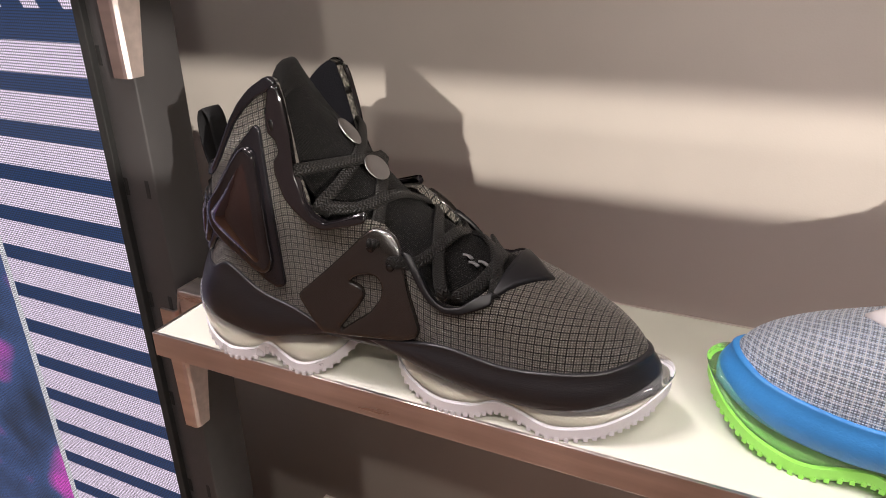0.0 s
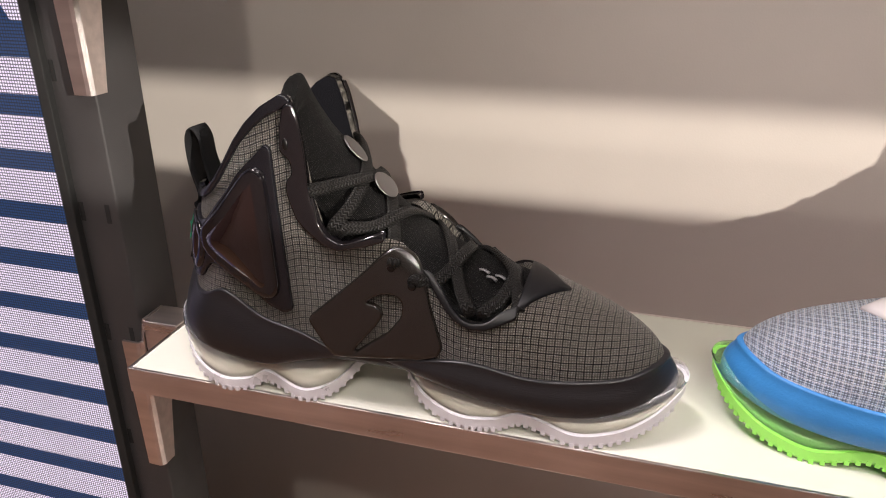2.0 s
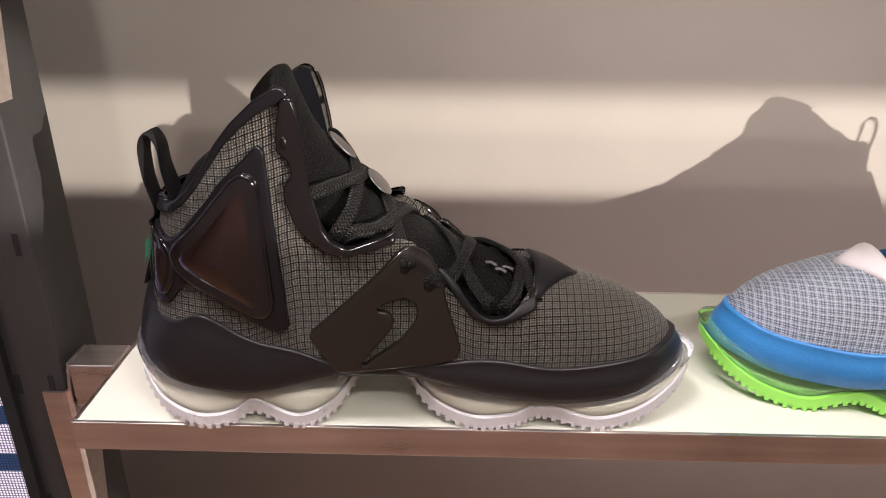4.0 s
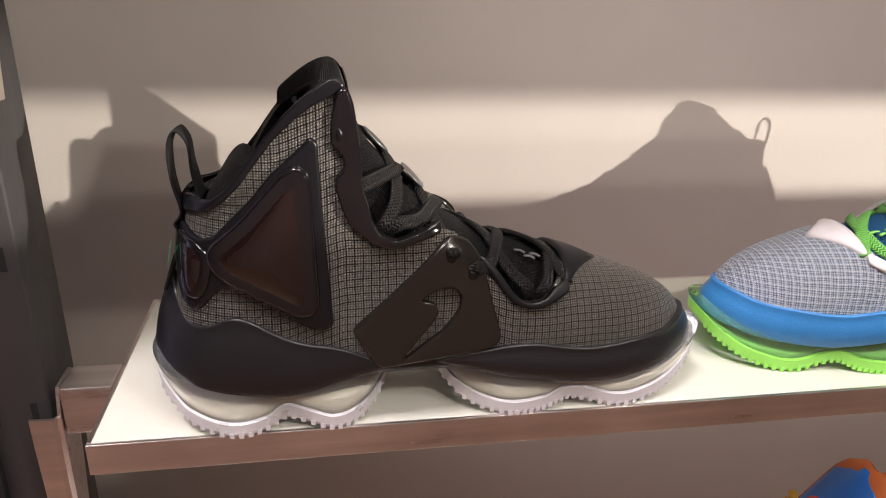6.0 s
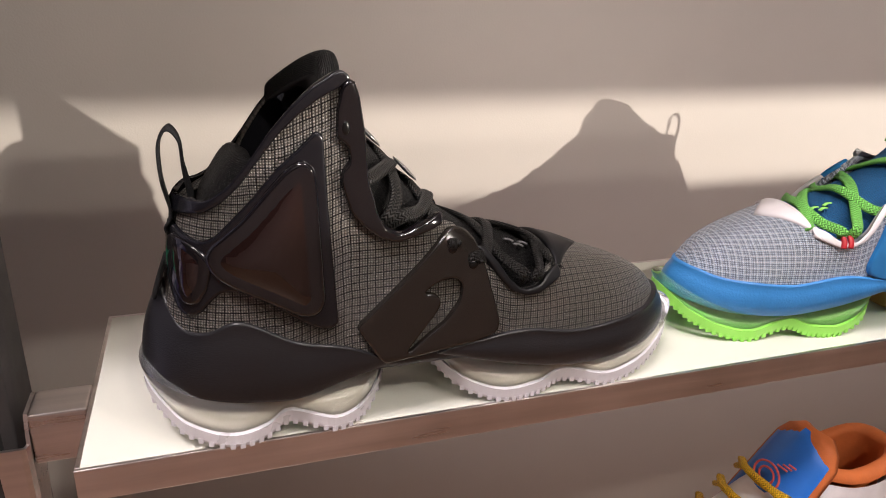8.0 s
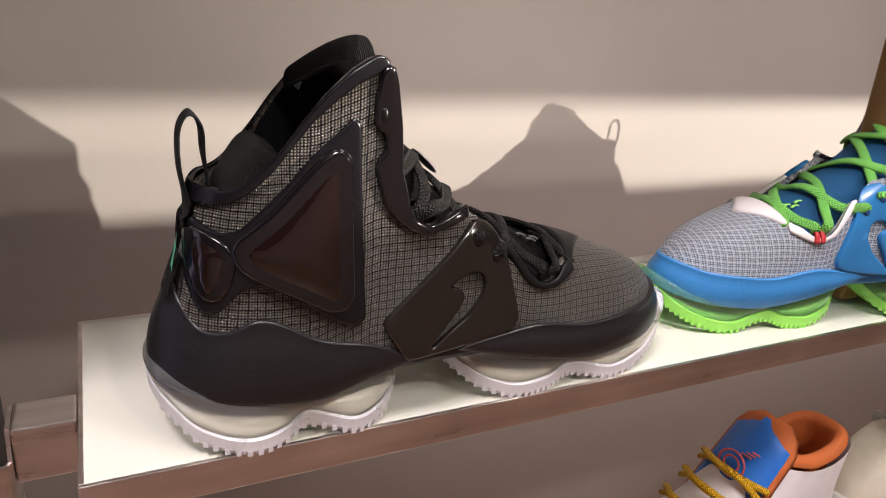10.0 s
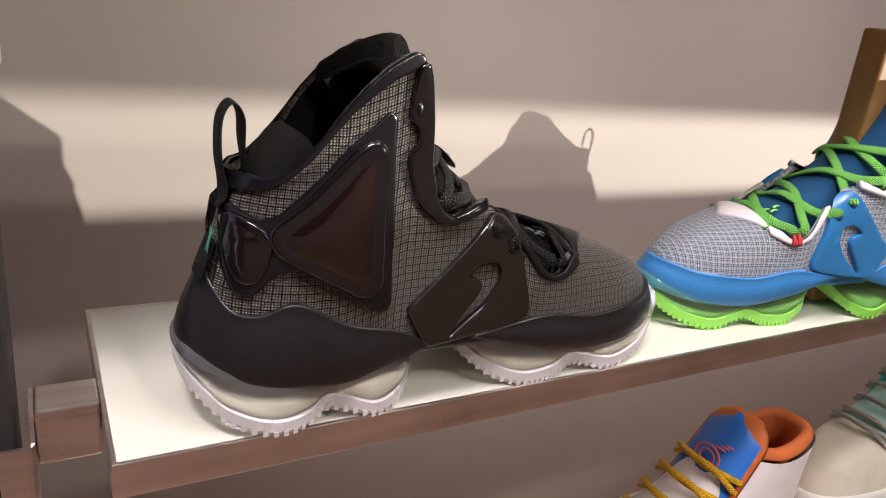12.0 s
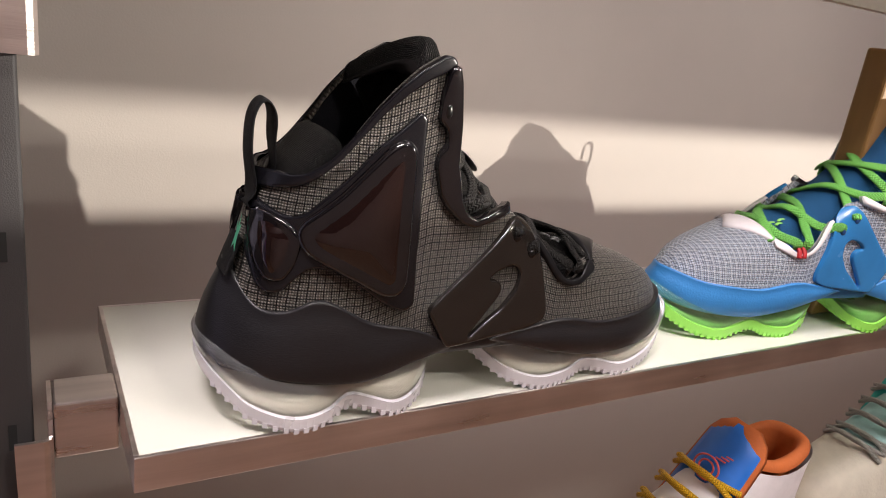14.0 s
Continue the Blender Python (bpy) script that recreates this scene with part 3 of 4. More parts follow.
def over_tongue(x, y, up=0.035):
    return (x, y, tongue_top(x) - 0.2 * min(1.0, abs(y - 0.46) / 0.4) ** 2.6 + up)


def on_skin(x, z, h):
    return Vector((x, skin(x, z), z)) + normal_at(x, z) * h


LACES = [
    [(1.62, -0.03, 1.655), (1.72, -0.045, 1.665), over_tongue(1.84, 0.12), over_tongue(1.98, 0.4, 0.06), over_tongue(1.96, 0.72), (1.86, 0.9, 1.5)],
    [(1.84, 0.03, 1.37), (1.885, 0.0, 1.44), over_tongue(1.95, 0.14), over_tongue(1.94, 0.42), over_tongue(1.8, 0.72), (1.7, 0.8, 1.8)],
    [(1.88, 0.04, 1.36), (1.96, 0.0, 1.42), over_tongue(2.1, 0.14), over_tongue(2.24, 0.44, 0.06), over_tongue(2.28, 0.75), (2.25, 0.93, 1.2)],
    [on_skin(2.266, 1.18, -0.02), on_skin(2.267, 1.21, 0.055), over_tongue(2.24, 0.12, 0.05), over_tongue(2.12, 0.42), over_tongue(1.95, 0.74), (1.85, 0.86, 1.45)],
    [on_skin(2.406, 1.065, -0.02), on_skin(2.42, 1.1, 0.055), over_tongue(2.55, 0.12, 0.05), over_tongue(2.66, 0.44, 0.06), over_tongue(2.62, 0.76), (2.5, 0.95, 1.05)],
    [(2.79, 0.03, 0.9), (2.765, 0.0, 0.97), over_tongue(2.68, 0.14), over_tongue(2.55, 0.42), over_tongue(2.4, 0.74), (2.3, 0.93, 1.15)],
    [(2.86, 0.03, 0.9), (2.89, 0.02, 0.95), over_tongue(2.96, 0.18), over_tongue(3.0, 0.45, 0.05), over_tongue(2.86, 0.76), (2.75, 0.95, 0.95)],
    [(3.08, 0.12, 0.93), over_tongue(3.06, 0.2), over_tongue(2.98, 0.42, 0.06), over_tongue(2.8, 0.66, 0.05), over_tongue(2.62, 0.82), (2.5, 0.95, 1.0)],
]


def toe_top(x, y):
    """The height of the toe box over a place in plan."""
    c = middle(x)
    w = (c - side_lat(x)) if y < c else (side_med(x) - c)
    k = min(0.98, abs(y - c) / w)
    return 0.45 + (crest(x) - 0.45) * (1 - k * k) ** (1 / boxy(x))


def throat_tip():
    """The arrow-shaped moulded end of the lace stay, lying over the top of the toe box."""
    rings = []
    for i in range(13):
        a = -1 + i / 6
        x0, x1 = 3.09 - 0.03 * a * a, 3.11 + 0.27 * (1 - abs(a)) ** 1.1
        y = 0.46 + 0.36 * a
        row = []
        for k in range(7):
            x = x0 + (x1 - x0) * k / 6
            yy = y + (0.46 - y) * 0.12 * k / 6
            row.append(Vector((x, yy, toe_top(x, yy) + (0.026 if 0 < k < 6 else 0.018))))
        rings.append(row + [p - Vector((0, 0, 0.045)) for p in reversed(row)])
    return loft(rings, caps=True)


def sole_unit(which, plan):
    """Rings of the clear air unit, of the core in it, and of the ribbed tread under it."""
    loop = rounded(plan, per=7)

    def ring(d, low, k):
        out = []
        for q in offset_loop(loop, d):
            a, b = under[which](q.x), over[which](q.x)
            out.append(Vector((q.x, q.y, a + low + (b - a - low) * k)))
        return out

    shell = [ring(-0.02, 0.06, 0.0), ring(0.015, 0.08, 0.04), ring(0.005, 0.09, 0.12), ring(0.025, 0.09, 0.35), ring(0.03, 0.09, 0.55), ring(0.015, 0.09, 0.8), ring(-0.04, 0.09, 0.98), ring(-0.12, 0.09, 1.05)]
    core = [ring(-0.06, 0.07, 0.0), ring(-0.05, 0.09, 0.08), ring(-0.045, 0.09, 0.25), ring(-0.08, 0.09, 0.4), ring(-0.2, 0.09, 0.44)]
    tread = [[p + Vector((0, 0, 0.02)) for p in ring(-0.06, 0, 0)], [p + Vector((0, 0, 0.011)) for p in ring(0.002, 0, 0)], [p + Vector((0, 0, 0.035)) for p in ring(0.013, 0, 0)], ring(0.016, 0.1, 0.0), ring(-0.01, 0.11, 0.0)]
    bm = loft(tread)
    n = len(loop)
    dense = rounded(plan, per=10)
    out = offset_loop(dense, 0.012)
    for i in range(0, len(dense), 2):
        q, r = out[i], out[(i + 1) % len(out)]
        d = (r - q).normalized() * 0.015
        nn = Vector((d.y, -d.x)).normalized() * 0.018
        z = under[which](q.x)
        if z > 0.25:
            continue
        base = [q - d - nn * 2.2, q + d - nn * 2.2, q + d + nn * 0.12, q - d + nn * 0.12]
        lo = [bm.verts.new((p.x, p.y, z)) for p in base]
        hi = [bm.verts.new((p.x, p.y, z + 0.035)) for p in base]
        bm.faces.new(lo)
        bm.faces.new(hi)
        for a in range(4):
            bm.faces.new((lo[a], lo[(a + 1) % 4], hi[(a + 1) % 4], hi[a]))
    bmesh.ops.recalc_face_normals(bm, faces=bm.faces[:])
    return loft(shell, caps=True), loft(core, caps=True), bm


def cup(low, high, z_low, z_high, bulge, turn, lip=0.05, per=6):
    """A moulded rubber rim that runs round the sole: low and high plan curves with their heights."""
    a = rounded([(x, y, z) for (x, y), z in zip(low, z_low)], closed=False, per=per)
    b = rounded([(x, y, z) for (x, y), z in zip(high, z_high)], closed=False, per=per)
    rings = []
    n = len(a)
    for i in range(n):
        p, q = a[i], b[i]
        t = (a[min(i + 1, n - 1)] - a[max(i - 1, 0)])
        out = Vector((t.y, -t.x, 0)).normalized() * turn
        k_end = min(1.0, i / 12, (n - 1 - i) / 12)
        sec = [p - out * 0.06 + Vector((0, 0, 0.02))]
        for k in (0.0, 0.04, 0.12, 0.25, 0.4, 0.55, 0.7, 0.82, 0.92, 0.97, 1.0):
            sec.append(p.lerp(q, k) + out * bulge(k) * k_end)
        sec += [q - out * 0.015 + Vector((0, 0, 0.008)), q - out * lip]
        rings.append(sec)
    return loft(rings, closed=False)


def sneaker(label, category, mats, at, mirrored=False, turn=0.0, rows=30):
    """A high-top basketball shoe, built round the point (2.3, 0.5, 0)."""
    shoe = thing("sneaker", label, category, at, GROUP_SHOES)
    shoe.rotation_euler.z = radians(turn)
    place = Matrix.Diagonal((-1 if mirrored else 1, 1, 1, 1)) @ Matrix.Translation((-2.3, -0.5, 0))

    def add(name, bm, m, label="", smooth=True, parent=None):
        bm.transform(place)
        if mirrored:
            bmesh.ops.reverse_faces(bm, faces=bm.faces[:])
        return part(name, bm, mats[m], parent or shoe, label, smooth)

    upper = add("upper", join(wall_mesh(-1, rows=rows, flange=0.06), wall_mesh(1, rows=rows, flange=0.06)), "cloth", mats["cloth_label"])
    add("lining", join(wall_mesh(-1, inset=0.065, x0=0.62, x1=1.8, drop=0.005, rows=14), wall_mesh(1, inset=0.065, x0=0.62, x1=1.8, drop=0.005, rows=14)), "textile")
    # tongue
    spine = rounded([(1.5, 2.2), (1.505, 2.29), (1.55, 2.335), (1.61, 2.32), (1.66, 2.17), (1.74, 1.95), (1.85, 1.745), (2.05, 1.52), (2.3, 1.31), (2.6, 1.14), (2.9, 1.035), (3.12, 0.975), (3.25, 0.9)], closed=False, per=5)
    rings = []
    for i, p in enumerate(spine):
        d = spine[min(i + 1, len(spine) - 1)] - spine[max(i - 1, 0)]
        n = Vector((-d.y, 0, d.x)).normalized()
        s = max(0.0, (i - 14) / (len(spine) - 15))
        half = 0.345 + 0.06 * max(0.0, min(1.0, (s - 0.1) * 2)) - 0.14 * max(0.0, (s - 0.75) * 4)
        bend = 0.12 + 0.12 * min(1.0, s * 2)
        cy = 0.43 + 0.12 * s
        shrink = 1 - 0.06 * max(0, 8 - i) / 8
        top, bot = [], []
        for k in range(-7, 8):
            a = k / 7
            back = bend * abs(a) ** 2.6
            fade = max(0.0, min(1.0, (30 - i) / 14))
            dz = 0.2 * max(0.0, (a + 0.3) / 1.3) ** 1.5 * fade + 0.1 * max(0.0, -0.6 - a) ** 1.5 / 0.25 * fade
            aside = cy + half * a * shrink
            aside += (0.36 + 0.27 * a - aside) * fade
            pt = Vector((p.x - 0.25 * max(0.0, (a + 0.4) / 1.4) ** 1.2 * fade, aside, p.y - dz)) - (Vector((back * (1 - fade), 0, 0)) if i < 20 else n * back * (1 - 0.6 * fade))
            top.append(pt)
            bot.append(pt - n * (0.05 if i > 14 else 0.012))
        rings.append(top + bot[::-1])
    tongue = add("tongue", loft(rings, caps=True), "textile_wall", "padded woven tongue")
    if mats.get("gem"):
        for name, x, z, y, a, b in (("badge", 1.85, 1.815, 0.47, 0.115, 0.07), ("badge", 2.08, 1.59, 0.43, 0.105, 0.115)):
            bm = bmesh.new()
            bmesh.ops.create_uvsphere(bm, u_segments=24, v_segments=12, radius=1)
            tilt = math.atan2(-0.21, 0.2)
            bm.transform(Matrix.Translation((x, y, z)) @ Matrix.Rotation(-tilt, 4, "Y") @ Matrix.Diagonal((a, b, 0.014, 1)))
            add(name, bm, "gem", "polished silver oval", parent=tongue)
    for dx, dy in ((0.0, 0.0), (0.05, 0.045), (-0.06, 0.04)):
        x = 2.86 + dx
        add("tongue_sign", ribbon([over_tongue(x - 0.035, 0.3 + dy, 0.012), over_tongue(x, 0.31 + dy, 0.016), over_tongue(x + 0.035, 0.3 + dy, 0.012)], 0.03, 0.012, per=3), "sign", "raised plain emblem", parent=tongue)
    # heel padding and pull loop
    bm = bmesh.new()
    bmesh.ops.create_uvsphere(bm, u_segments=24, v_segments=16, radius=1)
    for v in bm.verts:
        v.co = Vector([math.copysign(abs(c) ** 0.55, c) for c in v.co])
    bm.transform(Matrix.Translation((0.97, 0.44, 1.56)) @ Matrix.Rotation(radians(32), 4, "Y") @ Matrix.Diagonal((0.1, 0.29, 0.22, 1)))
    uv = bm.loops.layers.uv.verify()
    for f in bm.faces:
        for loop in f.loops:
            loop[uv].uv = (loop.vert.co.y - loop.vert.co.x, loop.vert.co.z + 0.5 * loop.vert.co.x)
    add("heel_pad", bm, "textile_wall", "padded woven heel collar")
    add("pull_loop", ribbon([(0.63, 0.4, 1.31), (0.66, 0.4, 1.42), (0.63, 0.39, 1.62), (0.635, 0.38, 1.82), (0.69, 0.37, 1.91), (0.745, 0.37, 1.84), (0.755, 0.38, 1.68), (0.785, 0.4, 1.49)], 0.19, 0.02,
                            up=lambda p: Vector((p.x - 0.695, 0, (p.z - 1.7) * 0.3)) + Vector((1e-3, 0, 0))), "webbing", "webbing loop")
    add("heel_tab", ribbon([(0.52, 0.42, 0.9), (0.555, 0.42, 1.0), (0.6, 0.42, 1.12)], 0.22, 0.03, up=(-1, 0, 0.2)), "webbing")
    # moulded pieces on both flanks
    for side in (-1, 1):
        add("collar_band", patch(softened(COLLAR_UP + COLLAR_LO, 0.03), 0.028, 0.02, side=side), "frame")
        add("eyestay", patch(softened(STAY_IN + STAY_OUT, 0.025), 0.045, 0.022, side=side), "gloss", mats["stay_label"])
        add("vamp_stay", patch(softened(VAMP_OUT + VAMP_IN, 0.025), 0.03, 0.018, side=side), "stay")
        if side < 0 or not mirrored:
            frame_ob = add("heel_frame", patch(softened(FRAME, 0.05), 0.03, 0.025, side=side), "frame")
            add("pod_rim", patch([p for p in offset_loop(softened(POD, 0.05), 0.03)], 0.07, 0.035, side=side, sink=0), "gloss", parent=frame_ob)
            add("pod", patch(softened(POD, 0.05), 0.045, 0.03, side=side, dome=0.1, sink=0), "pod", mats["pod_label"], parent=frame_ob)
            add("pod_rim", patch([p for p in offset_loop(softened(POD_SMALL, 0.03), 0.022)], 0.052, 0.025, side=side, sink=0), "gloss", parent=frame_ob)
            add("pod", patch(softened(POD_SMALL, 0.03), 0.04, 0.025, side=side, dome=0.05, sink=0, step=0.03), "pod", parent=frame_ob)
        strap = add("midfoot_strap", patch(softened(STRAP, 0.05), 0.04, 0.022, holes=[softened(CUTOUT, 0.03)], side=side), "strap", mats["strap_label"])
        # Eyelets aren't pierced: flat dark beads give the shade in their openings.
        for x, z in ((2.266, 1.19), (2.406, 1.075)):
            bm = bmesh.new()
            bmesh.ops.create_uvsphere(bm, u_segments=14, v_segments=8, radius=1)
            bm.transform(Matrix.Translation((x, skin(x, z, side) + side * 0.048, z)) @ Matrix.Diagonal((0.028, 0.012, 0.028, 1)))
            add("eyelet", bm, "hole_shade", parent=strap)
    # the collar's eyelet, its dark opening likewise a coloured bead
    bm = bmesh.new()
    bmesh.ops.create_uvsphere(bm, u_segments=14, v_segments=8, radius=1)
    bm.transform(Matrix.Translation((1.61, skin(1.61, 1.965) - 0.042, 1.965)) @ Matrix.Diagonal((0.022, 0.012, 0.04, 1)))
    add("eyelet", bm, "hole_shade")
    add("throat_tip", throat_tip(), "stay")
    # laces
    for pts in LACES:
        add("lace", ribbon(pts, 0.088, 0.036, per=8, up=lambda p: Vector((0.35, (p.y - 0.45) * 2.2, 0.8 - abs(p.y - 0.45)))), "lace")
    if mats.get("tip"):
        for x in (2.8, 2.86):
            add("lace_tip", ribbon([(x, 0.02, 0.9), (x + 0.005, -0.015, 0.87), (x + 0.015, -0.035, 0.82)], 0.045, 0.035, per=4, up=(0, -1, 0.3)), "tip", "short red cord end")
    for name, x, y, z, a, b in mats["marks"]:
        bm = bmesh.new()
        tips = [(-0.5, -1), (0.1, -0.7), (0.5, -1), (0.3, -0.1), (0.55, 0.5), (0.1, 0.3), (0.0, 1), (-0.25, 0.3), (-0.6, 0.5), (-0.35, -0.2)]
        front = [bm.verts.new((0, q * a, r * b)) for q, r in tips]
        bm.faces.new(front)
        bmesh.ops.solidify(bm, geom=bm.faces[:], thickness=0.01)
        bm.transform(Matrix.Translation((x, y, z)) @ Matrix.Rotation(radians(12), 4, "Y"))
        add(name, bm, "mark", "mint green emblem", smooth=False)
    # sole
    low = [(1.88, -0.03), (1.6, -0.045), (1.3, -0.055), (1.0, -0.05), (0.75, -0.01), (0.55, 0.12), (0.43, 0.3), (0.4, 0.47), (0.43, 0.66), (0.55, 0.86), (0.75, 0.98), (1.0, 1.0), (1.3, 1.0), (1.6, 1.0), (1.86, 0.95)]
    high = [(1.88, -0.045), (1.6, -0.065), (1.3, -0.05), (1.0, -0.015), (0.8, 0.04), (0.66, 0.15), (0.57, 0.32), (0.53, 0.45), (0.57, 0.62), (0.66, 0.78), (0.8, 0.88), (1.0, 0.93), (1.3, 0.94), (1.6, 0.95), (1.86, 0.95)]
    zl = [0.455, 0.39, 0.31, 0.33, 0.37, 0.41, 0.44, 0.45, 0.44, 0.41, 0.37, 0.33, 0.31, 0.39, 0.455]
    zh = [0.475, 0.615, 0.685, 0.835, 0.765, 0.76, 0.88, 0.98, 0.88, 0.76, 0.765, 0.835, 0.685, 0.615, 0.475]
    add("heel_cup", cup(low, high, zl, zh, lambda k: 0.028 * math.sin(math.pi * min(1, k * 1.15)) ** 0.8 if k < 0.87 else 0.0, -1), "rubber", mats["rubber_label"])
    low = [(2.2, 0.0), (2.45, -0.025), (2.8, -0.035), (3.2, -0.005), (3.55, 0.015), (3.82, 0.09), (4.02, 0.22), (4.12, 0.35), (4.12, 0.47), (4.04, 0.6), (3.84, 0.76), (3.5, 0.91), (3.0, 0.99), (2.6, 1.0), (2.25, 0.95)]
    high = [(2.2, -0.03), (2.45, -0.045), (2.8, -0.05), (3.2, -0.03), (3.55, 0.005), (3.8, 0.09), (3.97, 0.215), (4.055, 0.36), (4.055, 0.46), (3.97, 0.59), (3.79, 0.73), (3.48, 0.88), (3.0, 0.97), (2.6, 0.98), (2.25, 0.95)]
    zl = [0.46, 0.4, 0.31, 0.235, 0.25, 0.28, 0.33, 0.37, 0.37, 0.33, 0.28, 0.25, 0.235, 0.33, 0.46]
    zh = [0.48, 0.53, 0.57, 0.505, 0.525, 0.545, 0.585, 0.6, 0.6, 0.585, 0.545, 0.525, 0.51, 0.56, 0.48]
    add("toe_rim", cup(low, high, zl, zh, lambda k: 0.028 * math.sin(math.pi * min(1, k * 1.2)) ** 0.8 if k < 0.83 else 0.0, 1), "rubber", mats["rubber_label"])
    add("shank", boxed(1.66, 2.5, 0.06, 0.9, 0.35, 0.5, bevel=0.05), "rubber")
    for which, plan in (("heel", HEEL_PLAN), ("front", FRONT_PLAN)):
        shell, core, tread = sole_unit(which, plan)
        bag = add("air_unit", shell, "air", mats["air_label"])
        bag.visible_shadow = False
        add("core", core, "core", parent=bag)
        add("outsole", tread, "tread", mats["tread_label"], smooth=False)
    return shoe


BLACK = {
    "cloth": fabric("ripstop_black", (0.006, 0.0055, 0.005), (0.215, 0.196, 0.172), 0.05, 0.24, gloss=0.3, sparkle=0.55),
    "textile": mat("black_lining", (0.006, 0.006, 0.009), 0.9, bump=0.6, bump_scale=1500, Specular_IOR_Level=0.2),
    "textile_wall": fabric("black_weave", (0.005, 0.005, 0.005), (0.014, 0.013, 0.013), 0.03, 0.45, gloss=0.6, sparkle=0.2),
    "webbing": mat("black_webbing", (0.007, 0.007, 0.008), 0.7, bump=0.7, bump_scale=1800, Specular_IOR_Level=0.25),
    "lace": braid("black_lace", (0.015, 0.014, 0.013)),
    "frame": mat("satin_black_plastic", (0.007, 0.0068, 0.009), 0.24, vary=0.2, bump=0.04, bump_scale=900, Specular_IOR_Level=0.5),
    "stay": mat("matte_black_plastic", (0.006, 0.0058, 0.007), 0.42, Specular_IOR_Level=0.35),
    "gloss": mat("gloss_black_plastic", (0.006, 0.005, 0.006), 0.1, Coat_Weight=0.5),
    "pod": mat("smoked_pod", (0.012, 0.0055, 0.005), 0.03, Coat_Weight=1.0, Coat_IOR=1.55, Specular_IOR_Level=0.2),
    "strap": mat("smoked_strap", (0.013, 0.0105, 0.009), 0.2, vary=0.15, Specular_IOR_Level=0.8),
    "hole_shade": mat("eyelet_shade_black", (0.003, 0.003, 0.003), 0.3),
    "gem": mat("silver_badge", (0.42, 0.42, 0.42), 0.3, 1.0),
    "rubber": mat("black_rubber", (0.013, 0.0125, 0.0145), 0.36, vary=0.3, bump=0.16, bump_scale=1800, stretch=(0.12, 0.4, 1.6), Specular_IOR_Level=0.5),
    "air": mat("clear_air_unit", (0.9, 0.93, 0.95), 0.03, vary=0.02, Transmission_Weight=0.92, IOR=1.22, Coat_Weight=1.0, Coat_IOR=1.7),
    "core": mat("cream_core", (0.72, 0.69, 0.58), 0.25, vary=0.08),
    "tread": mat("frosted_clear_tread", (0.9, 0.87, 0.92), 0.3, vary=0.05, Transmission_Weight=0.3, IOR=1.3),
    "sign": mat("grey_sign", (0.12, 0.12, 0.12), 0.3),
    "mark": mat("mint_print", (0.16, 0.75, 0.5), 0.4), "marks": [("heel_emblem", 0.575, 0.32, 1.17, 0.07, 0.11)],
    "cloth_label": "grey ripstop cloth with black threads", "stay_label": "glossy black lace stay", "pod_label": "smoked glossy pod", "strap_label": "smoked plastic strap with a curved cut-out",
    "rubber_label": "matte black rubber", "air_label": "clear air cushion with cream core", "tread_label": "frosted clear ribbed outsole",
}
sneaker("black high-top basketball shoe with clear soles, standing on the shelf", "shoe", BLACK, (2.3, 0.5, 0.0))
BLUE = dict(BLACK)
BLUE.update({
    "cloth": fabric("ripstop_pale", (0.82, 0.84, 0.9), (0.6, 0.68, 0.82), 0.05, 0.2, gloss=0.35, sparkle=0.35),
    "textile": mat("blue_lining", (0.045, 0.2, 0.5), 0.8, bump=0.4),
    "textile_wall": fabric("blue_weave", (0.035, 0.18, 0.46), (0.05, 0.27, 0.62), 0.03, 0.4, gloss=0.7, sparkle=0.2),
    "webbing": mat("red_webbing", (0.6, 0.05, 0.06), 0.6),
    "lace": braid("green_lace", (0.27, 0.78, 0.16)),
    "frame": mat("frosted_white_plastic", (0.74, 0.71, 0.74), 0.35),
    "stay": mat("white_plastic", (0.78, 0.74, 0.76), 0.35),
    "gloss": mat("white_gloss_plastic", (0.78, 0.76, 0.78), 0.2),
    "pod": mat("pale_pod", (0.6, 0.62, 0.66), 0.1, Coat_Weight=1.0),
    "strap": mat("blue_strap", (0.03, 0.22, 0.55), 0.25, Coat_Weight=0.3),
    "hole_shade": mat("blue_eyelet_shade", (0.02, 0.08, 0.25), 0.4),
    "gem": None, "tip": mat("red_cord", (0.5, 0.02, 0.03), 0.5),
    "rubber": mat("blue_rubber", (0.045, 0.25, 0.62), 0.42, bump=0.2, bump_scale=700),
    "air": mat("clear_green_air_unit", (0.75, 0.95, 0.6), 0.06, vary=0.02, Transmission_Weight=0.93, IOR=1.3),
    "core": mat("green_core", (0.25, 0.6, 0.18), 0.3),
    "tread": mat("lime_tread", (0.32, 0.78, 0.12), 0.35, vary=0.04),
    "marks": [], "sign": mat("lime_sign", (0.3, 0.75, 0.15), 0.5),
    "cloth_label": "pale blue ripstop cloth with white threads", "stay_label": "white lace stay", "pod_label": "pale glossy pod", "strap_label": "blue plastic strap",
    "rubber_label": "blue rubber", "air_label": "clear green air cushion", "tread_label": "lime green ribbed outsole",
})
sneaker("pale blue and white basketball shoe with lime laces and sole", "shoe", BLUE, (6.27, 0.6, 0.0), mirrored=True, turn=-8.0)

# Out of view: added only to throw a shoe's shadow on the wall.
sneaker("unseen pale blue and white basketball shoe further along the shelf, turned aside, added for its shadow on the wall", "shoe", BLUE, (12.5, 1.0, 0.0), mirrored=True, turn=42.0)


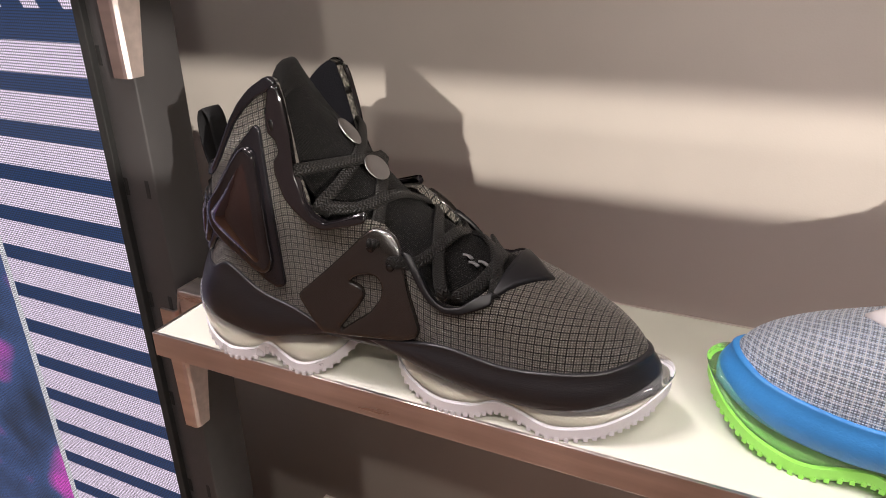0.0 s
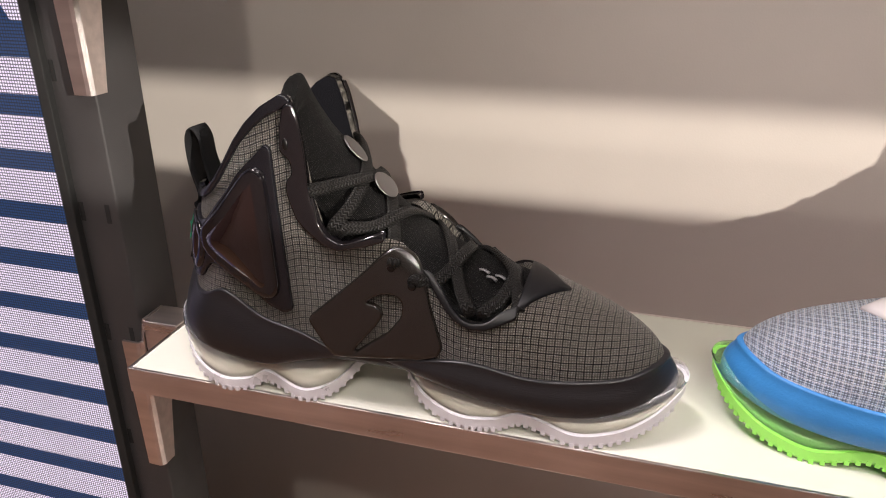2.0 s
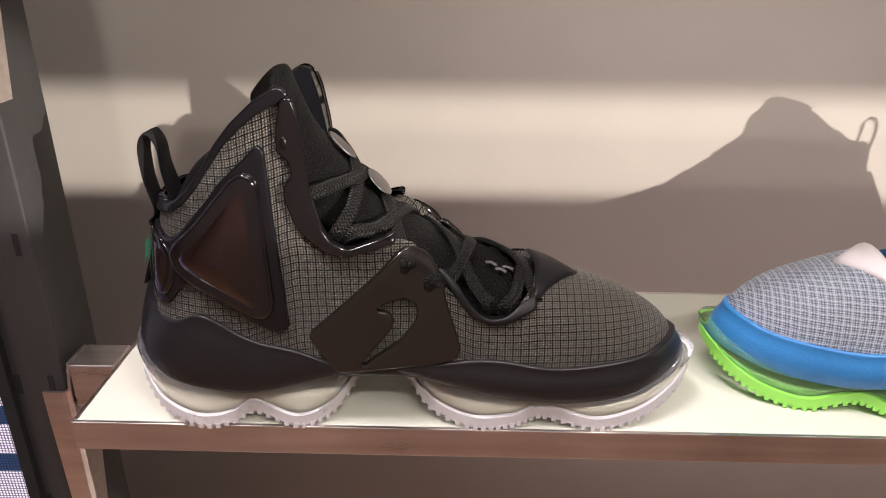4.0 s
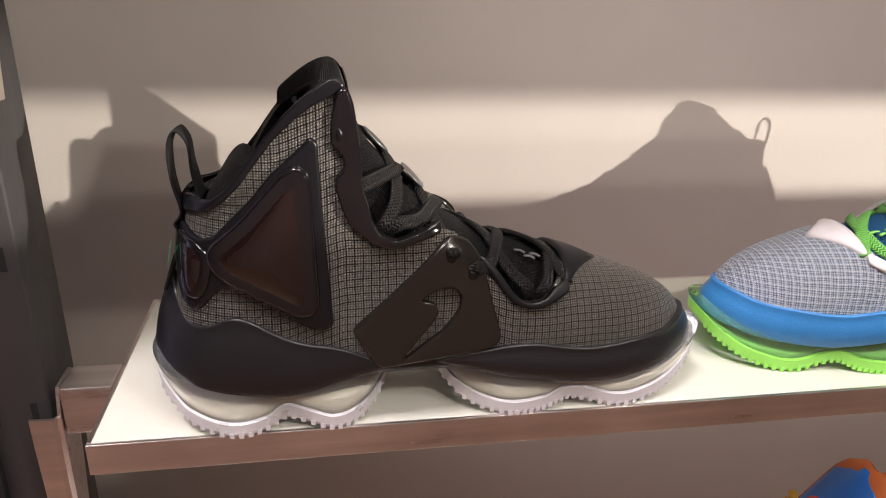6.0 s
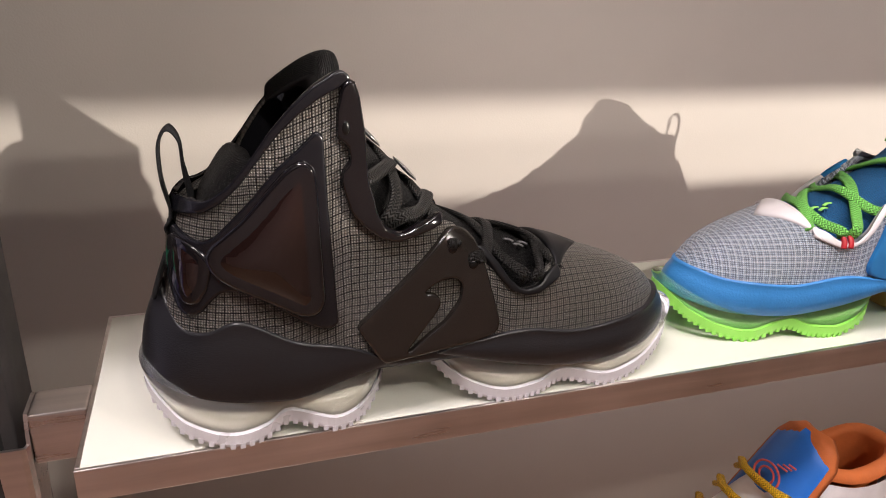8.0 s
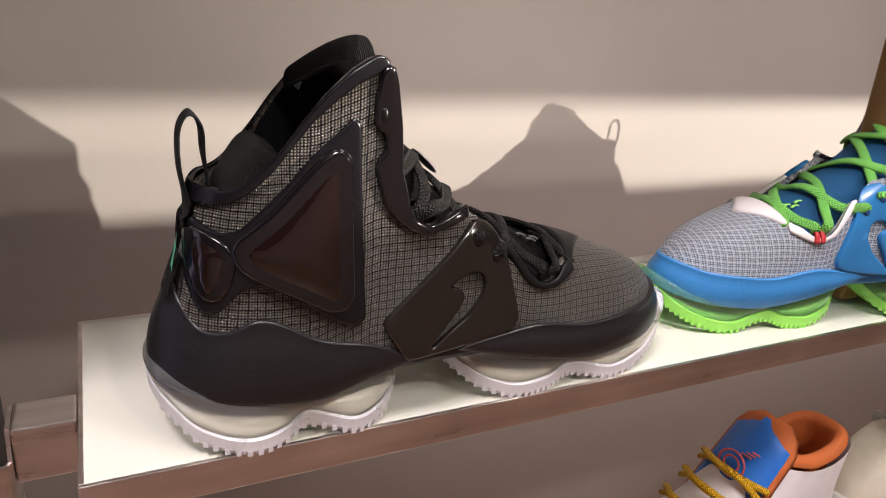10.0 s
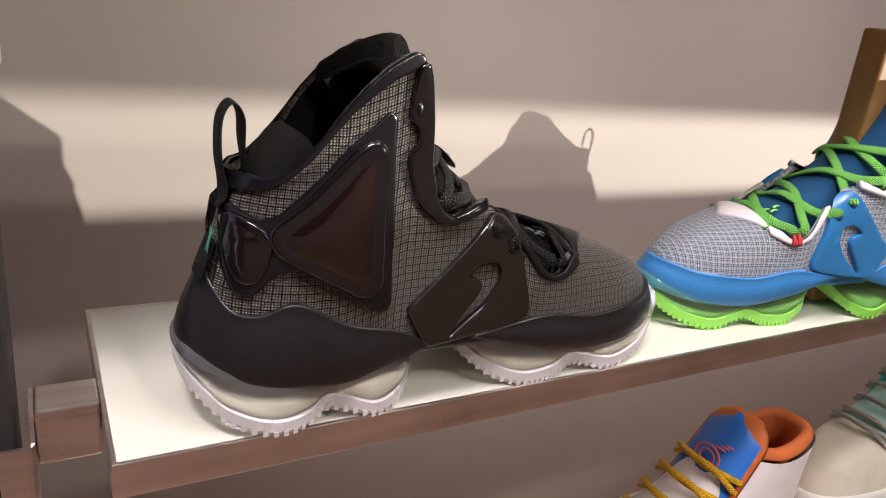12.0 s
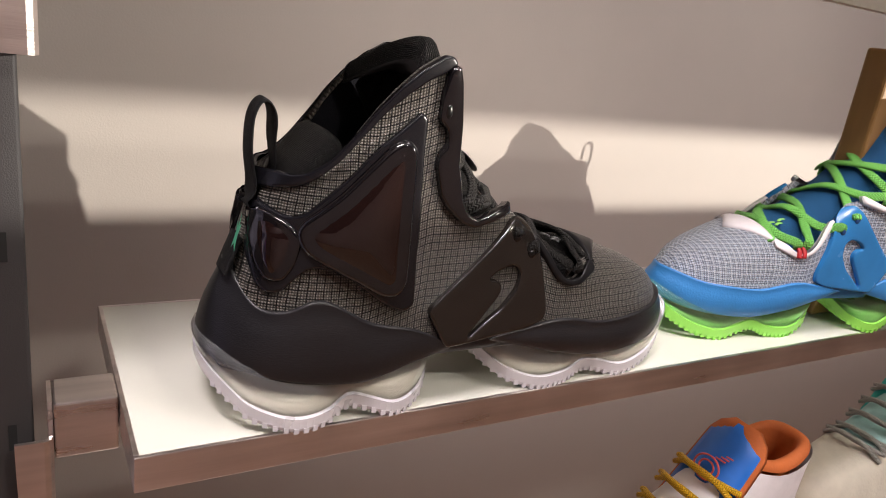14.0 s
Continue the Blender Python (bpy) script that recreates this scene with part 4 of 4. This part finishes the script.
def low_shoe(label, colours, at, turn=0.0, emblem=None):
    """A lower-cut basketball shoe with padded collar, tongue panel and round laces; toe towards -x, heel at the origin's right."""
    shoe = thing("sneaker", label, "shoe", at, GROUP_SHOES)
    shoe.rotation_euler.z = radians(turn)
    heel = table((0.0, 1.75), (0.3, 1.82), (0.8, 1.72), (1.4, 1.68), (1.9, 1.72))
    toe = table((0.0, -1.9), (0.25, -2.0), (0.55, -1.9), (0.75, -1.6), (0.95, -1.0), (1.15, -0.5), (1.4, -0.1), (1.7, 0.2), (1.9, 0.35))
    wide = table((0.0, 0.5), (0.3, 0.56), (0.7, 0.52), (1.2, 0.45), (1.9, 0.42))

    def ring(z, inset=0.0, n=40, dip=0.0):
        a, b, w = toe(z) + inset, heel(z) - inset, wide(z) - inset
        out = []
        for k in range(n):
            t = 2 * math.pi * k / n
            c, s = math.cos(t), math.sin(t)
            x = (a + b) / 2 + (b - a) / 2 * math.copysign(abs(c) ** 0.8, c)
            out.append(Vector((x, w * math.copysign(abs(s) ** 0.75, s), z - dip * math.sin(math.pi * (x - a) / max(b - a, 0.1)) ** 2)))
        return out

    part("outsole", loft([ring(0.0), ring(0.05, -0.03), ring(0.22, -0.03), ring(0.28)], caps=True), colours["sole"], shoe)
    part("toe_box", loft([ring(z) for z in np.linspace(0.25, 1.0, 10)]), colours["toe"], shoe)
    part("quarter", loft([ring(z, dip=0.12 * max(0, (z - 1.3) / 0.5)) for z in np.linspace(1.0, 1.78, 10)]), colours["quarter"], shoe)
    top = [p for p in ring(1.78, 0.03, dip=0.12)]
    rings = []
    for k in range(11):
        t = math.pi * k / 10
        r = 0.09
        rings.append([p + Vector((0, 0, 0.02)) + (Vector((1.0, 0, p.z)) - p).normalized() * (r - r * math.cos(t)) + Vector((0, 0, r * math.sin(t))) for p in top])
    rings.append([p - Vector((0, 0, 0.8)) + (Vector((1.0, 0, p.z)) - p) * 0.2 for p in top])
    part("collar", loft(rings), colours["collar"], shoe, "padded lining")
    # tongue: a bent panel with a rim
    for name, grow, off, m in (("tongue_rim", 0.03, -0.03, "collar"), ("tongue", 0.0, 0.0, "tongue")):
        rr = []
        for s in np.linspace(0, 1, 14):
            x, z = -0.35 + 0.85 * s, 1.0 + 1.15 * s + (grow if s > 0.9 else 0)
            half = (0.4 - 0.06 * s) * (1.0 if s < 0.82 else max(0.25, 1 - ((s - 0.82) / 0.2) ** 2 * 0.75)) + grow
            row = [Vector((x - off + 0.12 * abs(a) ** 2, half * a, z - 0.06 * abs(a) ** 2)) for a in np.linspace(-1, 1, 11)]
            rr.append(row + [p + Vector((0.06, 0, -0.04)) for p in reversed(row)])
        ob = part(name, loft(rr, caps=True), colours[m], shoe)
    if emblem:
        for r, y0 in ((0.075, 0.0), (0.13, 0.0)):
            pts = [(0.115 + 0.5 * 0.74 * (r * math.sin(t) * 0.8) * 1.0 - 0.02, y0 + r * math.cos(t) * 1.25, 1.68 + r * math.sin(t)) for t in np.linspace(0, 2 * math.pi, 15)]
            part("emblem_ring", ribbon(pts, 0.022, 0.02, per=3, up=(-0.8, 0, 0.6)), emblem, ob)
        for k in range(3):
            part("emblem_bar", ribbon([(0.19 + 0.02 * k, -0.02 - 0.05 * k, 1.8 + 0.03 * k), (0.2 + 0.02 * k, -0.14 - 0.03 * k, 1.8 + 0.03 * k)], 0.02, 0.02, per=3, up=(-0.8, 0, 0.6)), emblem, ob)
    for k in range(5):
        x = -0.95 + 0.24 * k
        z = 1.0 + max(0, (x + 0.75) * 0.75)
        part("lace", ribbon([(x + 0.12, -0.42, z - 0.1), (x, -0.2, z + 0.08), (x - 0.06, 0.1, z + 0.12), (x + 0.16, 0.42, z - 0.02)], 0.085, 0.06, per=6), colours["lace"], shoe)
        part("lace", ribbon([(x + 0.12, 0.42, z - 0.1), (x, 0.2, z + 0.07), (x - 0.02, -0.1, z + 0.08), (x + 0.2, -0.42, z - 0.0)], 0.085, 0.06, per=6), colours["lace"], shoe)
    return shoe


low_shoe("orange, blue and white basketball shoe with yellow laces, lower shelf", {
    "sole": mat("red_sole", (0.6, 0.05, 0.05), 0.5), "toe": mat("red_mesh_toe", (0.62, 0.04, 0.06), 0.6, bump=0.4), "quarter": mat("white_leather", (0.78, 0.74, 0.76), 0.45, bump=0.15),
    "collar": mat("orange_suede", (0.52, 0.13, 0.03), 0.75, vary=0.2, bump=0.3), "tongue": mat("royal_blue_rubber", (0.02, 0.16, 0.62), 0.4), "lace": braid("yellow_lace", (0.85, 0.48, 0.02))},
    (5.92, 0.72, -3.57), emblem=mat("coral_stitch", (0.75, 0.12, 0.12), 0.6))
low_shoe("cream and mint running shoe with grey laces on the lower shelf", {
    "sole": mat("white_sole", (0.75, 0.75, 0.72), 0.5), "toe": mat("cream_mesh", (0.66, 0.62, 0.52), 0.7, bump=0.5), "quarter": mat("mint_mesh", (0.42, 0.7, 0.68), 0.6, bump=0.4),
    "collar": mat("teal_lining", (0.02, 0.42, 0.38), 0.7), "tongue": mat("teal_knit", (0.02, 0.45, 0.4), 0.7, bump=0.5), "lace": braid("grey_lace", (0.55, 0.56, 0.52))},
    (10.7, 1.1, -3.57))


def shoe_tree():
    b = thing("shoe_tree", "brown varnished wooden block stuck in the pale blue shoe", "shoe tree", (6.82, 0.6, 0.02))
    bm = boxed(-0.16, 0.75, -0.14, 0.14, 0, 2.72, bevel=0.03)
    for v in bm.verts:
        v.co.z -= 0.0 if v.co.z < 1.5 else 0.9 * max(0.0, v.co.x)
    part("block", bm, mat("varnished_wood", (0.34, 0.19, 0.07), 0.35, noise_scale=50, vary=0.4, stretch=(1, 1, 0.12)), b, smooth=False)


shoe_tree()
